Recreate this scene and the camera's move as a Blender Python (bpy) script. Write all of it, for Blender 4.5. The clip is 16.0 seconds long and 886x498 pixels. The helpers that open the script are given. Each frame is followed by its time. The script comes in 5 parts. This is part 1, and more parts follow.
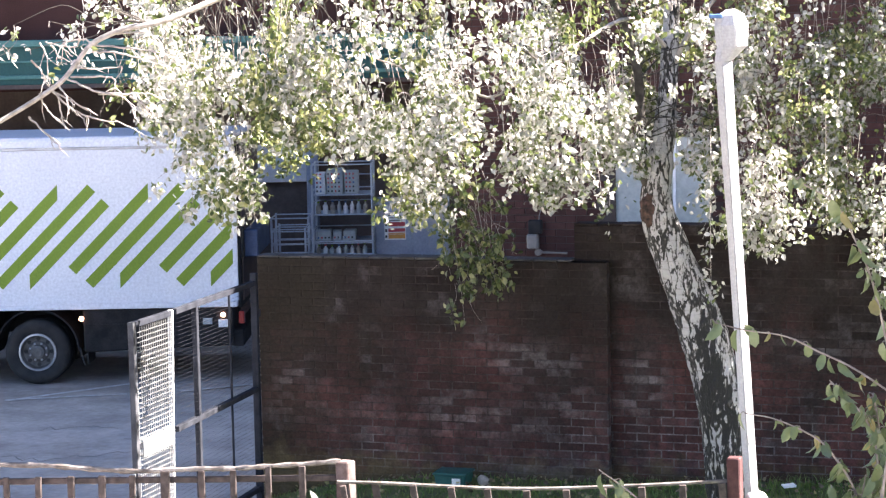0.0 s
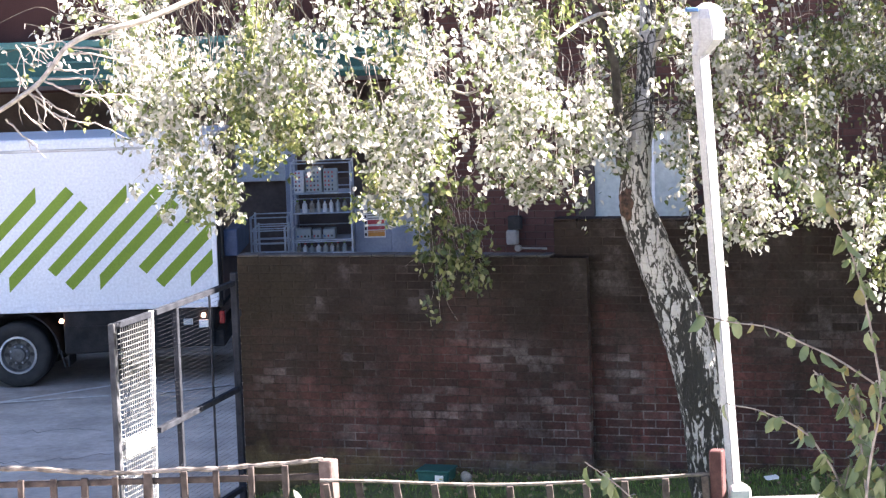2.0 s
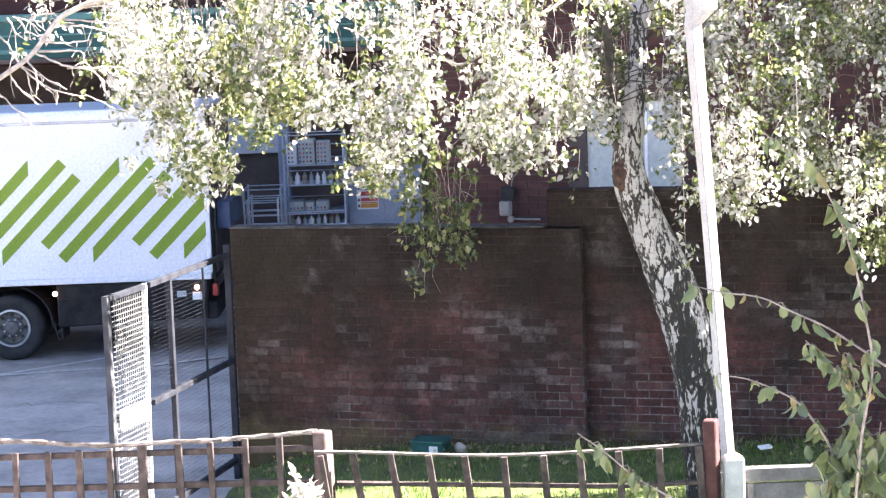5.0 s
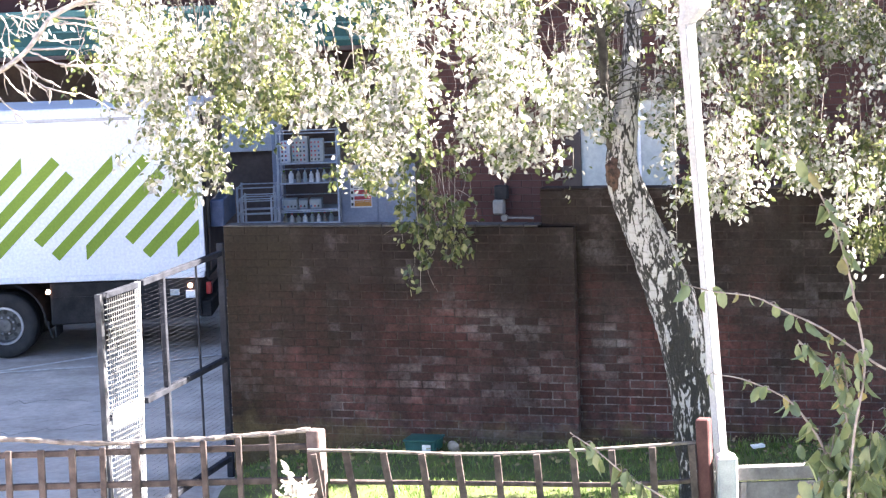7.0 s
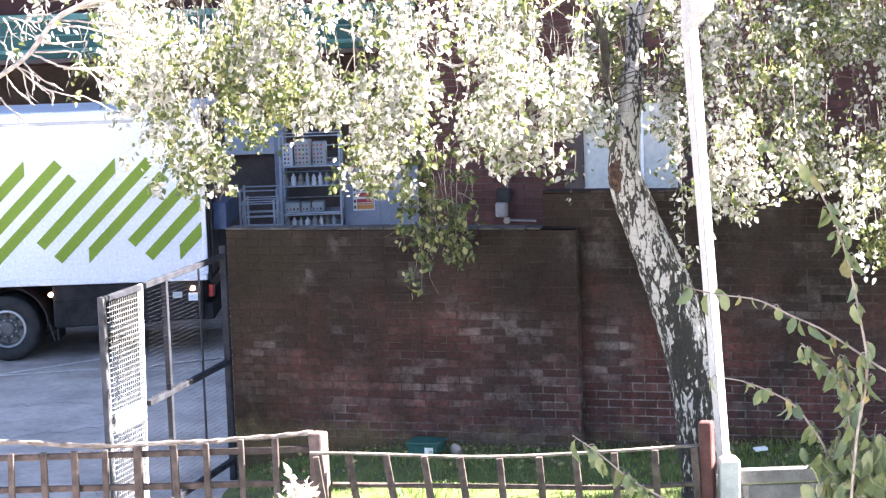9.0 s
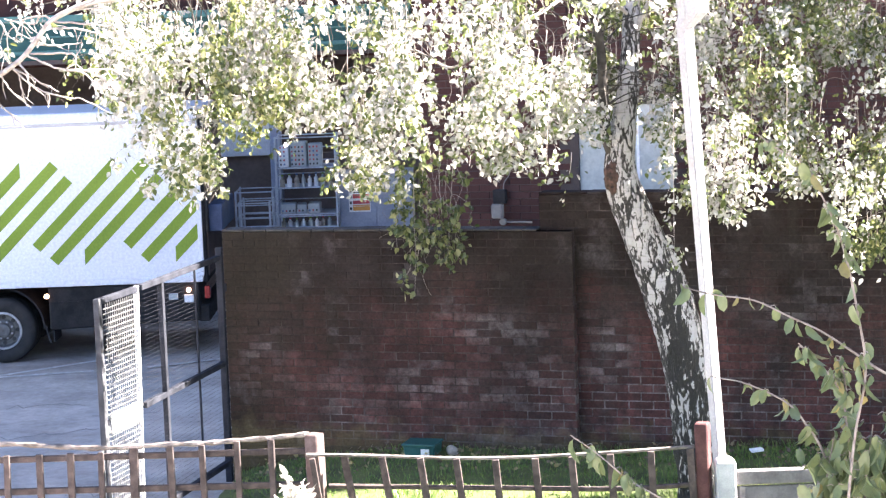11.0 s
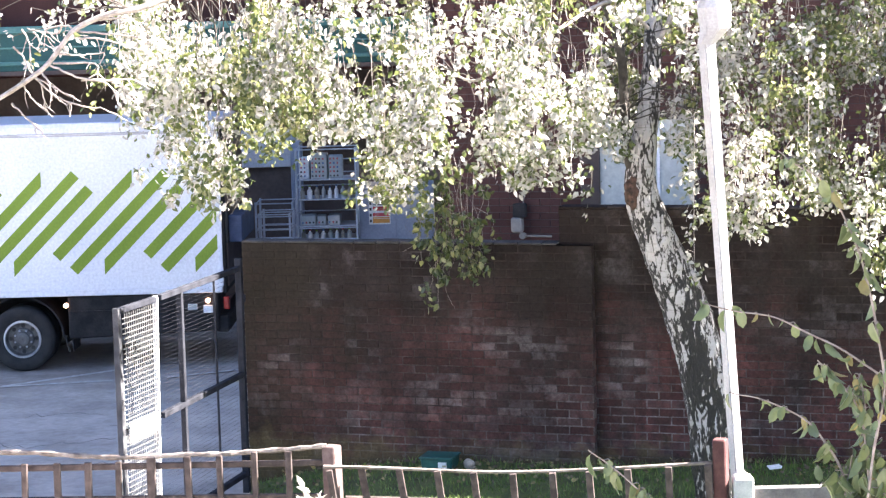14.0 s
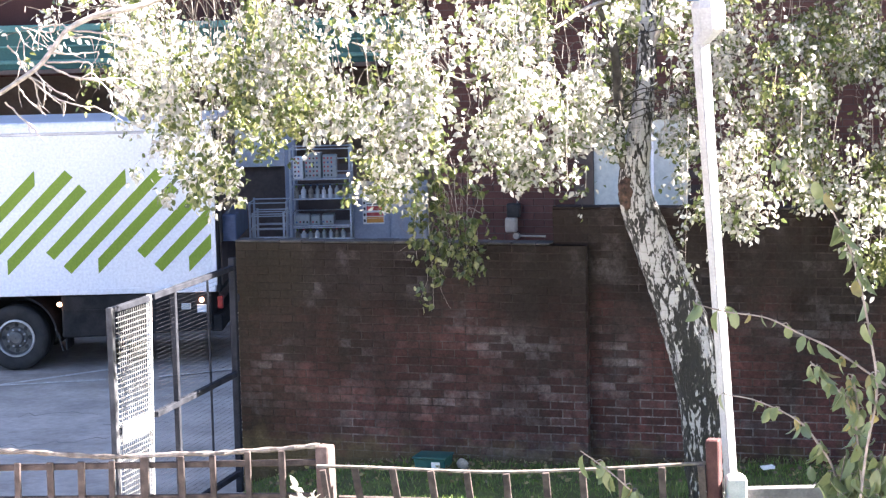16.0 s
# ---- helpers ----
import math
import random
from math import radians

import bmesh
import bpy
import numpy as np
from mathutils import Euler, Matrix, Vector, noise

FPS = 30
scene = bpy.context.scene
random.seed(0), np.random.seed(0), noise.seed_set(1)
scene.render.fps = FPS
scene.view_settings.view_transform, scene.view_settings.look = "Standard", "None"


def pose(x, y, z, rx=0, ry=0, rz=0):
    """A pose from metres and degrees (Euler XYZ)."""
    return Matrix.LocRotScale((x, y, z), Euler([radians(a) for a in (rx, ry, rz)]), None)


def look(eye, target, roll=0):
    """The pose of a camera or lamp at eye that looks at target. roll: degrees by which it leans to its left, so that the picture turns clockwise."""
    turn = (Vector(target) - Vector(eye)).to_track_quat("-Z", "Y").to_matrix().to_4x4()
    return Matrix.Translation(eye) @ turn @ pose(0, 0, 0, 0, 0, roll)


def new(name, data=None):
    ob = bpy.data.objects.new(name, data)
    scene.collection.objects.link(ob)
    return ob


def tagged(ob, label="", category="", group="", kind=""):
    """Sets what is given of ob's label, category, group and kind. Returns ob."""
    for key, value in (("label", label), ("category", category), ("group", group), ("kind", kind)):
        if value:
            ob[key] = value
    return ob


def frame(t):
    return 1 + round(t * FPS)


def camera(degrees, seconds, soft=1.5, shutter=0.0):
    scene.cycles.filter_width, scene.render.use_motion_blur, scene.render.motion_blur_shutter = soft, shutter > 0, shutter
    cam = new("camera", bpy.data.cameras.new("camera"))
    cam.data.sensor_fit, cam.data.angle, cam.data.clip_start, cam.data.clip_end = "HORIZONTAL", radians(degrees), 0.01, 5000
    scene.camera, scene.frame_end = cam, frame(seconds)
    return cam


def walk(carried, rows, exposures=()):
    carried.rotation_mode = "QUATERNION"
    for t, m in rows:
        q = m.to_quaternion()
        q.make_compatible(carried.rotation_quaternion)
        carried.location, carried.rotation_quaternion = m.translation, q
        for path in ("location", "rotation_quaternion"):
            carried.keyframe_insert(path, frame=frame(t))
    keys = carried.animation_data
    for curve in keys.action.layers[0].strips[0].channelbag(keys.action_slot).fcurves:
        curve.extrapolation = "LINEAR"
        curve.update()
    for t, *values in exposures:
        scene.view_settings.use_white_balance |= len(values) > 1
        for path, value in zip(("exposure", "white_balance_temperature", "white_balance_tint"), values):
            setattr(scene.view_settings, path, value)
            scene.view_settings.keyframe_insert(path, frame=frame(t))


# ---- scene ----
cam = camera(24.0, 16.0, soft=1.3)
EYE_Z = 4.1
PATH = [
    (0, 83.973, 1.166, 0.759), (0.5, 83.933, 1.396, 0.744), (1, 83.933, 1.380, 0.464), (1.5, 83.941, 1.824, 0.187),
    (2, 83.873, 1.916, 0.122), (2.5, 83.650, 1.606, 0.201), (3, 83.417, 1.906, 0.222), (3.5, 83.239, 2.034, 0.175),
    (4, 83.163, 2.075, 0.044), (6.5, 83.013, 2.112, -0.152), (7, 83.029, 2.018, -0.259), (7.5, 83.072, 2.097, -0.316),
    (8, 83.088, 1.722, -0.194), (8.5, 83.072, 1.863, -0.136), (9, 83.108, 2.021, -0.189), (11.5, 83.168, 2.051, -0.312),
    (12, 83.412, 2.045, -0.303), (12.5, 83.758, 2.078, -0.215), (13, 83.932, 2.036, -0.070), (13.5, 83.800, 1.482, 0.198),
    (14, 83.524, 1.525, 0.295), (14.5, 83.460, 1.641, 0.270), (15, 83.502, 1.627, 0.163), (15.5, 83.544, 1.651, 0.086),
    (16, 83.515, 1.388, 0.140)]
walk(cam, [(t, pose(0, 0, EYE_Z, rx, ry, rz)) for t, rx, ry, rz in PATH],
     [(0, 3.42, 6500, 17), (2, 3.50, 6500, 17), (3.5, 3.68, 6500, 17), (7, 4.0, 6500, 17), (9, 4.0, 6500, 17), (12, 3.95, 6500, 17), (13, 3.87, 6500, 17), (13.6, 3.81, 6500, 17), (16, 3.79, 6500, 17)])

# ---- daylight: a low autumn sun from beyond the building on the right ----
SUN_EL, SUN_AZ = 42.0, 2.0          # azimuth measured from +x towards +y
world = bpy.data.worlds.new("sky")
scene.world = world
world.use_nodes = True
wn = world.node_tree.nodes
sky = wn.new("ShaderNodeTexSky")
sky.sky_type = "NISHITA"
sky.sun_disc = False
sky.air_density, sky.dust_density, sky.ozone_density = 0.6, 0.4, 0.8
sky.sun_elevation = radians(SUN_EL)
sky.sun_rotation = radians(90 - SUN_AZ)
wn["Background"].inputs["Strength"].default_value = 0.05
world.node_tree.links.new(sky.outputs[0], wn["Background"].inputs["Color"])
sun = new("sun", bpy.data.lights.new("sun", "SUN"))
sun.data.energy = 5.0
sun.data.angle = radians(0.5)
sun.data.color = (1.0, 0.95, 0.86)
_a, _e = radians(SUN_AZ), radians(SUN_EL)
SUN_DIR = Vector((math.cos(_e) * math.cos(_a), math.cos(_e) * math.sin(_a), math.sin(_e)))
sun.matrix_world = look(SUN_DIR * 60, (0, 0, 0))


# ---- materials ----
def material(name, c1, c2, scale=8.0, rough=0.8, fine=80.0, bump=0.3, metal=0.0, c3=None, spread=0.0, random_by="", specular=0.4):
    """Two colours mixed by broad noise, darkened and lightened by fine noise, with relief. random_by: 'object' or 'island'."""
    m = bpy.data.materials.new(name)
    m.use_nodes = True
    n, l = m.node_tree.nodes, m.node_tree.links
    b = n["Principled BSDF"]
    b.inputs["Roughness"].default_value = rough
    b.inputs["Metallic"].default_value = metal
    b.inputs["Specular IOR Level"].default_value = specular
    geo = n.new("ShaderNodeNewGeometry")
    co = n.new("ShaderNodeTexCoord").outputs["Object"] if random_by == "local" else geo.outputs["Position"]
    broad = n.new("ShaderNodeTexNoise")
    broad.inputs["Scale"].default_value = scale
    broad.inputs["Detail"].default_value = 6
    grain = n.new("ShaderNodeTexNoise")
    grain.inputs["Scale"].default_value = fine
    grain.inputs["Detail"].default_value = 4
    l.new(co, broad.inputs["Vector"])
    l.new(co, grain.inputs["Vector"])
    ramp = n.new("ShaderNodeValToRGB")
    ramp.color_ramp.elements[0].position, ramp.color_ramp.elements[1].position = 0.35, 0.65
    ramp.color_ramp.elements[0].color, ramp.color_ramp.elements[1].color = (*c1, 1), (*c2, 1)
    if c3:
        e = ramp.color_ramp.elements.new(0.5)
        e.color = (*c3, 1)
    l.new(broad.outputs["Fac"], ramp.inputs["Fac"])
    colour = ramp.outputs["Color"]
    hsv = n.new("ShaderNodeHueSaturation")
    l.new(colour, hsv.inputs["Color"])
    ma = n.new("ShaderNodeMapRange")
    ma.inputs["To Min"].default_value, ma.inputs["To Max"].default_value = 0.7, 1.3
    l.new(grain.outputs["Fac"], ma.inputs["Value"])
    value = ma.outputs[0]
    if spread:
        src = n.new("ShaderNodeObjectInfo").outputs["Random"] if random_by == "object" else geo.outputs["Random Per Island"]
        mb = n.new("ShaderNodeMapRange")
        mb.inputs["To Min"].default_value, mb.inputs["To Max"].default_value = 1 - spread, 1 + spread
        l.new(src, mb.inputs["Value"])
        mul = n.new("ShaderNodeMath")
        mul.operation = "MULTIPLY"
        l.new(value, mul.inputs[0])
        l.new(mb.outputs[0], mul.inputs[1])
        value = mul.outputs[0]
    l.new(value, hsv.inputs["Value"])
    l.new(hsv.outputs[0], b.inputs["Base Color"])
    if bump:
        bp = n.new("ShaderNodeBump")
        bp.inputs["Strength"].default_value = bump
        bp.inputs["Distance"].default_value = 0.01
        l.new(grain.outputs["Fac"], bp.inputs["Height"])
        l.new(bp.outputs[0], b.inputs["Normal"])
    return m


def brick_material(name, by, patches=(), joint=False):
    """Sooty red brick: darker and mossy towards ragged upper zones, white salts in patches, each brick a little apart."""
    m = bpy.data.materials.new(name)
    m.use_nodes = True
    n, l = m.node_tree.nodes, m.node_tree.links
    b = n["Principled BSDF"]
    b.inputs["Roughness"].default_value = 0.9
    b.inputs["Specular IOR Level"].default_value = 0.1
    geo = n.new("ShaderNodeNewGeometry")
    pos = geo.outputs["Position"]
    rnd = n.new("ShaderNodeObjectInfo").outputs["Random"] if by == "object" else geo.outputs["Random Per Island"]

    def noise_tex(scale, detail=5.0, rough=0.55):
        t = n.new("ShaderNodeTexNoise")
        t.inputs["Scale"].default_value, t.inputs["Detail"].default_value, t.inputs["Roughness"].default_value = scale, detail, rough
        l.new(pos, t.inputs["Vector"])
        return t.outputs["Fac"]

    def ramp(fac, *stops):
        r = n.new("ShaderNodeValToRGB")
        els = r.color_ramp.elements
        for i, (p, c) in enumerate(stops):
            e = els[i] if i < 2 else els.new(p)
            e.position, e.color = p, (*c, 1)
        l.new(fac, r.inputs["Fac"])
        return r.outputs["Color"]

    def mix(fac, a, c):
        x = n.new("ShaderNodeMix")
        x.data_type = "RGBA"
        l.new(fac, x.inputs["Factor"])
        for sock, v in ((x.inputs[6], a), (x.inputs[7], c)):
            if isinstance(v, tuple):
                sock.default_value = (*v, 1)
            else:
                l.new(v, sock)
        return x.outputs[2]

    def math_node(op, a, c):
        x = n.new("ShaderNodeMath")
        x.operation = op
        for sock, v in ((x.inputs[0], a), (x.inputs[1], c)):
            if isinstance(v, (int, float)):
                sock.default_value = v
            else:
                l.new(v, sock)
        return x.outputs[0]

    base = ramp(rnd, (0.0, (0.078, 0.032, 0.029)), (1.0, (0.135, 0.059, 0.052)), (0.5, (0.105, 0.044, 0.039)))
    if joint:
        base = ramp(noise_tex(4.5, 6.0, 0.7), (0.38, (0.045, 0.030, 0.026)), (0.66, (0.135, 0.100, 0.090)))
    sep = n.new("ShaderNodeSeparateXYZ")
    l.new(pos, sep.inputs[0])
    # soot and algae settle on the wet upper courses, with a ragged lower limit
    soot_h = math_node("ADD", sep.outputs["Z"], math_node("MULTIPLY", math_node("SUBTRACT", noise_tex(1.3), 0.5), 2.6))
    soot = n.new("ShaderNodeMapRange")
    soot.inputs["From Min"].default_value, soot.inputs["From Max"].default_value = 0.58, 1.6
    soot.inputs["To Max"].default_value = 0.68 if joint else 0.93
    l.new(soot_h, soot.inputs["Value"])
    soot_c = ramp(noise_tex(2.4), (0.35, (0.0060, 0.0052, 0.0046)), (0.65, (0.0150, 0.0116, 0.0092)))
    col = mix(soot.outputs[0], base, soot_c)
    stain = ramp(noise_tex(3.0), (0.42, (0, 0, 0)), (0.7, (0.75, 0.75, 0.75)))
    col = mix(stain, col, (0.040, 0.032, 0.029))
    drip = n.new("ShaderNodeTexNoise")
    drip.inputs["Scale"].default_value, drip.inputs["Detail"].default_value = 1.0, 4
    dm = n.new("ShaderNodeMapping")
    dm.inputs["Scale"].default_value = (7, 7, 1.4)
    l.new(pos, dm.inputs["Vector"])
    l.new(dm.outputs[0], drip.inputs["Vector"])
    col = mix(ramp(drip.outputs["Fac"], (0.5, (0, 0, 0)), (0.72, (0.6, 0.6, 0.6))), col, (0.03, 0.026, 0.022))
    col = mix(ramp(noise_tex(11.0, 7.0, 0.7), (0.44, (0, 0, 0)), (0.66, (0.62, 0.62, 0.62))), col, (0.024, 0.020, 0.018))
    # broad weathered clouds
    col = mix(ramp(noise_tex(0.9, 3.0, 0.6), (0.42, (0, 0, 0)), (0.62, (0.55, 0.55, 0.55))), col, (0.018, 0.014, 0.012))
    # green film on the damp end
    damp = n.new("ShaderNodeMapRange")
    damp.inputs["From Min"].default_value, damp.inputs["From Max"].default_value = -0.9, -1.9
    damp.inputs["To Max"].default_value = 0.7
    l.new(math_node("ADD", sep.outputs["X"], math_node("MULTIPLY", math_node("SUBTRACT", noise_tex(2.0), 0.5), 2.0)), damp.inputs["Value"])
    col = mix(damp.outputs[0], col, (0.027, 0.0225, 0.016))
    # moss along the foot, ragged
    moss = n.new("ShaderNodeMapRange")
    moss.inputs["From Min"].default_value, moss.inputs["From Max"].default_value = 0.22, 0.02
    moss.inputs["To Max"].default_value = 0.75
    l.new(math_node("ADD", sep.outputs["Z"], math_node("MULTIPLY", math_node("SUBTRACT", noise_tex(5.0), 0.5), 0.7)), moss.inputs["Value"])
    col = mix(moss.outputs[0], col, (0.095, 0.075, 0.038))
    # salts
    total = None
    for px, pz, rx, rz, strength in patches:
        dx = math_node("DIVIDE", math_node("SUBTRACT", sep.outputs["X"], px), rx)
        dz = math_node("DIVIDE", math_node("SUBTRACT", sep.outputs["Z"], pz), rz)
        d = math_node("ADD", math_node("MULTIPLY", dx, dx), math_node("MULTIPLY", dz, dz))
        g = math_node("MULTIPLY", math_node("POWER", 2.7, math_node("MULTIPLY", d, -1.0)), strength * (0.42 if joint else 0.52))
        total = g if total is None else math_node("ADD", total, g)
    salts = ramp(noise_tex(9.0, 8.0, 0.75), (0.36, (0, 0, 0)), (0.6, (1, 1, 1)))
    pick = ramp(rnd, (0.38, (0.12, 0.12, 0.12)), (0.62, (1, 1, 1))) if not joint else 0.8
    speck = ramp(noise_tex(2.6), (0.52, (0, 0, 0)), (0.74, (0.24, 0.24, 0.24)))
    amount = math_node("MULTIPLY", math_node("MULTIPLY", math_node("ADD", total if total is not None else 0.0, speck), salts), pick)
    col = mix(amount, col, (0.30, 0.275, 0.27))
    grain = noise_tex(38.0, 8.0, 0.75)
    hsv = n.new("ShaderNodeHueSaturation")
    ma = n.new("ShaderNodeMapRange")
    ma.inputs["To Min"].default_value, ma.inputs["To Max"].default_value = 0.25, 1.75
    l.new(grain, ma.inputs["Value"])
    l.new(ma.outputs[0], hsv.inputs["Value"])
    l.new(col, hsv.inputs["Color"])
    l.new(hsv.outputs[0], b.inputs["Base Color"])
    bp = n.new("ShaderNodeBump")
    bp.inputs["Strength"].default_value, bp.inputs["Distance"].default_value = 0.6, 0.006
    l.new(noise_tex(45.0), bp.inputs["Height"])
    l.new(bp.outputs[0], b.inputs["Normal"])
    return m


def leaf_material(name, stops, trans=0.45, rough=0.42):
    m = bpy.data.materials.new(name)
    m.use_nodes = True
    n, l = m.node_tree.nodes, m.node_tree.links
    b = n["Principled BSDF"]
    geo = n.new("ShaderNodeNewGeometry")
    r = n.new("ShaderNodeValToRGB")
    els = r.color_ramp.elements
    for i, (p, c) in enumerate(stops):
        e = els[i] if i < 2 else els.new(p)
        e.position, e.color = p, (*c, 1)
    l.new(geo.outputs["Random Per Island"], r.inputs["Fac"])
    t = n.new("ShaderNodeTexNoise")
    t.inputs["Scale"].default_value = 60
    l.new(geo.outputs["Position"], t.inputs["Vector"])
    ma = n.new("ShaderNodeMapRange")
    ma.inputs["To Min"].default_value, ma.inputs["To Max"].default_value = 0.75, 1.25
    l.new(t.outputs["Fac"], ma.inputs["Value"])
    hsv = n.new("ShaderNodeHueSaturation")
    l.new(r.outputs["Color"], hsv.inputs["Color"])
    l.new(ma.outputs[0], hsv.inputs["Value"])
    l.new(hsv.outputs[0], b.inputs["Base Color"])
    b.inputs["Roughness"].default_value = rough
    b.inputs["Specular IOR Level"].default_value = 0.5
    tr = n.new("ShaderNodeBsdfTranslucent")
    l.new(hsv.outputs[0], tr.inputs["Color"])
    mx = n.new("ShaderNodeMixShader")
    mx.inputs[0].default_value = trans
    l.new(b.outputs[0], mx.inputs[1])
    l.new(tr.outputs[0], mx.inputs[2])
    l.new(mx.outputs[0], n["Material Output"].inputs["Surface"])
    return m


def bark_material(name):
    """White birch bark, broken by rough dark fissures lower down and fine dark dashes across."""
    m = bpy.data.materials.new(name)
    m.use_nodes = True
    n, l = m.node_tree.nodes, m.node_tree.links
    b = n["Principled BSDF"]
    b.inputs["Roughness"].default_value = 0.75
    pos = n.new("ShaderNodeNewGeometry").outputs["Position"]
    mp = n.new("ShaderNodeMapping")
    mp.inputs["Scale"].default_value = (17, 17, 5.2)
    l.new(pos, mp.inputs["Vector"])
    warp = n.new("ShaderNodeTexNoise")
    warp.inputs["Scale"].default_value, warp.inputs["Detail"].default_value = 1.6, 4
    l.new(mp.outputs[0], warp.inputs["Vector"])
    off = n.new("ShaderNodeVectorMath")
    off.operation = "MULTIPLY_ADD"
    off.inputs[1].default_value = (1.9, 1.9, 1.7)
    l.new(warp.outputs["Color"], off.inputs[0])
    l.new(mp.outputs[0], off.inputs[2])
    v = n.new("ShaderNodeTexVoronoi")
    v.feature = "DISTANCE_TO_EDGE"
    v.inputs["Scale"].default_value = 1.0
    l.new(off.outputs[0], v.inputs["Vector"])
    cell = n.new("ShaderNodeTexVoronoi")
    cell.inputs["Scale"].default_value = 1.0
    l.new(off.outputs[0], cell.inputs["Vector"])
    tone = n.new("ShaderNodeSeparateColor")
    l.new(cell.outputs["Color"], tone.inputs[0])
    sep = n.new("ShaderNodeSeparateXYZ")
    l.new(pos, sep.inputs[0])
    h = n.new("ShaderNodeMapRange")
    h.inputs["From Min"].default_value, h.inputs["From Max"].default_value = 0.3, 2.9
    h.inputs["To Min"].default_value, h.inputs["To Max"].default_value = -0.24, 0.02
    l.new(sep.outputs["Z"], h.inputs["Value"])
    t1 = n.new("ShaderNodeMath")
    t1.operation = "MULTIPLY_ADD"
    t1.inputs[1].default_value, t1.inputs[2].default_value = 0.42, -0.18
    l.new(tone.outputs[0], t1.inputs[0])
    t2 = n.new("ShaderNodeMath")
    l.new(t1.outputs[0], t2.inputs[0])
    l.new(h.outputs[0], t2.inputs[1])
    add = n.new("ShaderNodeMath")
    l.new(v.outputs["Distance"], add.inputs[0])
    l.new(t2.outputs[0], add.inputs[1])
    fine = n.new("ShaderNodeTexNoise")
    fine.inputs["Scale"].default_value, fine.inputs["Detail"].default_value = 34, 6
    l.new(pos, fine.inputs["Vector"])
    f2 = n.new("ShaderNodeMath")
    f2.operation = "MULTIPLY_ADD"
    f2.inputs[1].default_value, f2.inputs[2].default_value = 0.34, -0.17
    l.new(fine.outputs["Fac"], f2.inputs[0])
    rough_edge = n.new("ShaderNodeMath")
    l.new(add.outputs[0], rough_edge.inputs[0])
    l.new(f2.outputs[0], rough_edge.inputs[1])
    r = n.new("ShaderNodeValToRGB")
    els = r.color_ramp.elements
    els[0].position, els[0].color = 0.0, (0.010, 0.009, 0.008, 1)
    els[1].position, els[1].color = 0.155, (0.385, 0.37, 0.365, 1)
    e = els.new(0.10)
    e.color = (0.075, 0.068, 0.062, 1)
    l.new(rough_edge.outputs[0], r.inputs["Fac"])
    mp2 = n.new("ShaderNodeMapping")
    mp2.inputs["Scale"].default_value = (6, 6, 55)
    l.new(pos, mp2.inputs["Vector"])
    d = n.new("ShaderNodeTexNoise")
    d.inputs["Scale"].default_value = 1.0
    l.new(mp2.outputs[0], d.inputs["Vector"])
    r2 = n.new("ShaderNodeValToRGB")
    r2.color_ramp.elements[0].position, r2.color_ramp.elements[0].color = 0.30, (0.7, 0.68, 0.66, 1)
    r2.color_ramp.elements[1].position, r2.color_ramp.elements[1].color = 0.45, (1, 1, 1, 1)
    l.new(d.outputs["Fac"], r2.inputs["Fac"])
    mx = n.new("ShaderNodeMix")
    mx.data_type, mx.blend_type = "RGBA", "MULTIPLY"
    mx.inputs["Factor"].default_value = 1.0
    l.new(r.outputs[0], mx.inputs[6])
    l.new(r2.outputs[0], mx.inputs[7])
    l.new(mx.outputs[2], b.inputs["Base Color"])
    bp = n.new("ShaderNodeBump")
    bp.inputs["Strength"].default_value, bp.inputs["Distance"].default_value = 1.0, 0.035
    l.new(rough_edge.outputs[0], bp.inputs["Height"])
    l.new(bp.outputs[0], b.inputs["Normal"])
    return m


def glow_material(name, c, strength):
    m = bpy.data.materials.new(name)
    m.use_nodes = True
    b = m.node_tree.nodes["Principled BSDF"]
    b.inputs["Base Color"].default_value = (*c, 1)
    b.inputs["Emission Color"].default_value = (*c, 1)
    b.inputs["Emission Strength"].default_value = strength
    return m


ASPHALT = material("worn asphalt", (0.315, 0.278, 0.245), (0.475, 0.427, 0.383), 1.3, 0.95, 13, 1.0, specular=0.12)
TAR = material("tarred crack", (0.19, 0.172, 0.155), (0.28, 0.257, 0.235), 6, 0.9, 60, 0.3)
LINE = material("worn white road paint", (0.42, 0.40, 0.37), (0.66, 0.64, 0.60), 9, 0.85, 60, 0.2)
EARTH = material("lawn soil", (0.05, 0.06, 0.02), (0.09, 0.11, 0.03), 3, 0.95, 40, 0.6)
MORTAR = material("dark mortar", (0.04, 0.03, 0.028), (0.08, 0.065, 0.06), 1.5, 0.95, 120, 0.5)
SALTS = ((0.45, 1.10, 0.38, 0.12, 0.9), (-0.05, 0.52, 0.42, 0.16, 0.75), (1.47, 0.85, 0.16, 0.24, 1.0), (0.75, 0.65, 0.35, 0.3, 0.45),
         (-0.65, 1.62, 0.10, 0.07, 0.5), (-0.98, 0.42, 0.28, 0.18, 0.4), (-1.7, 0.75, 0.22, 0.3, 0.35), (2.95, 1.25, 0.30, 0.12, 0.5), (0.9, 0.1, 1.0, 0.12, 0.3), (-0.62, 1.16, 0.12, 0.08, 0.35))
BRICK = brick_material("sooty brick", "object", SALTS)
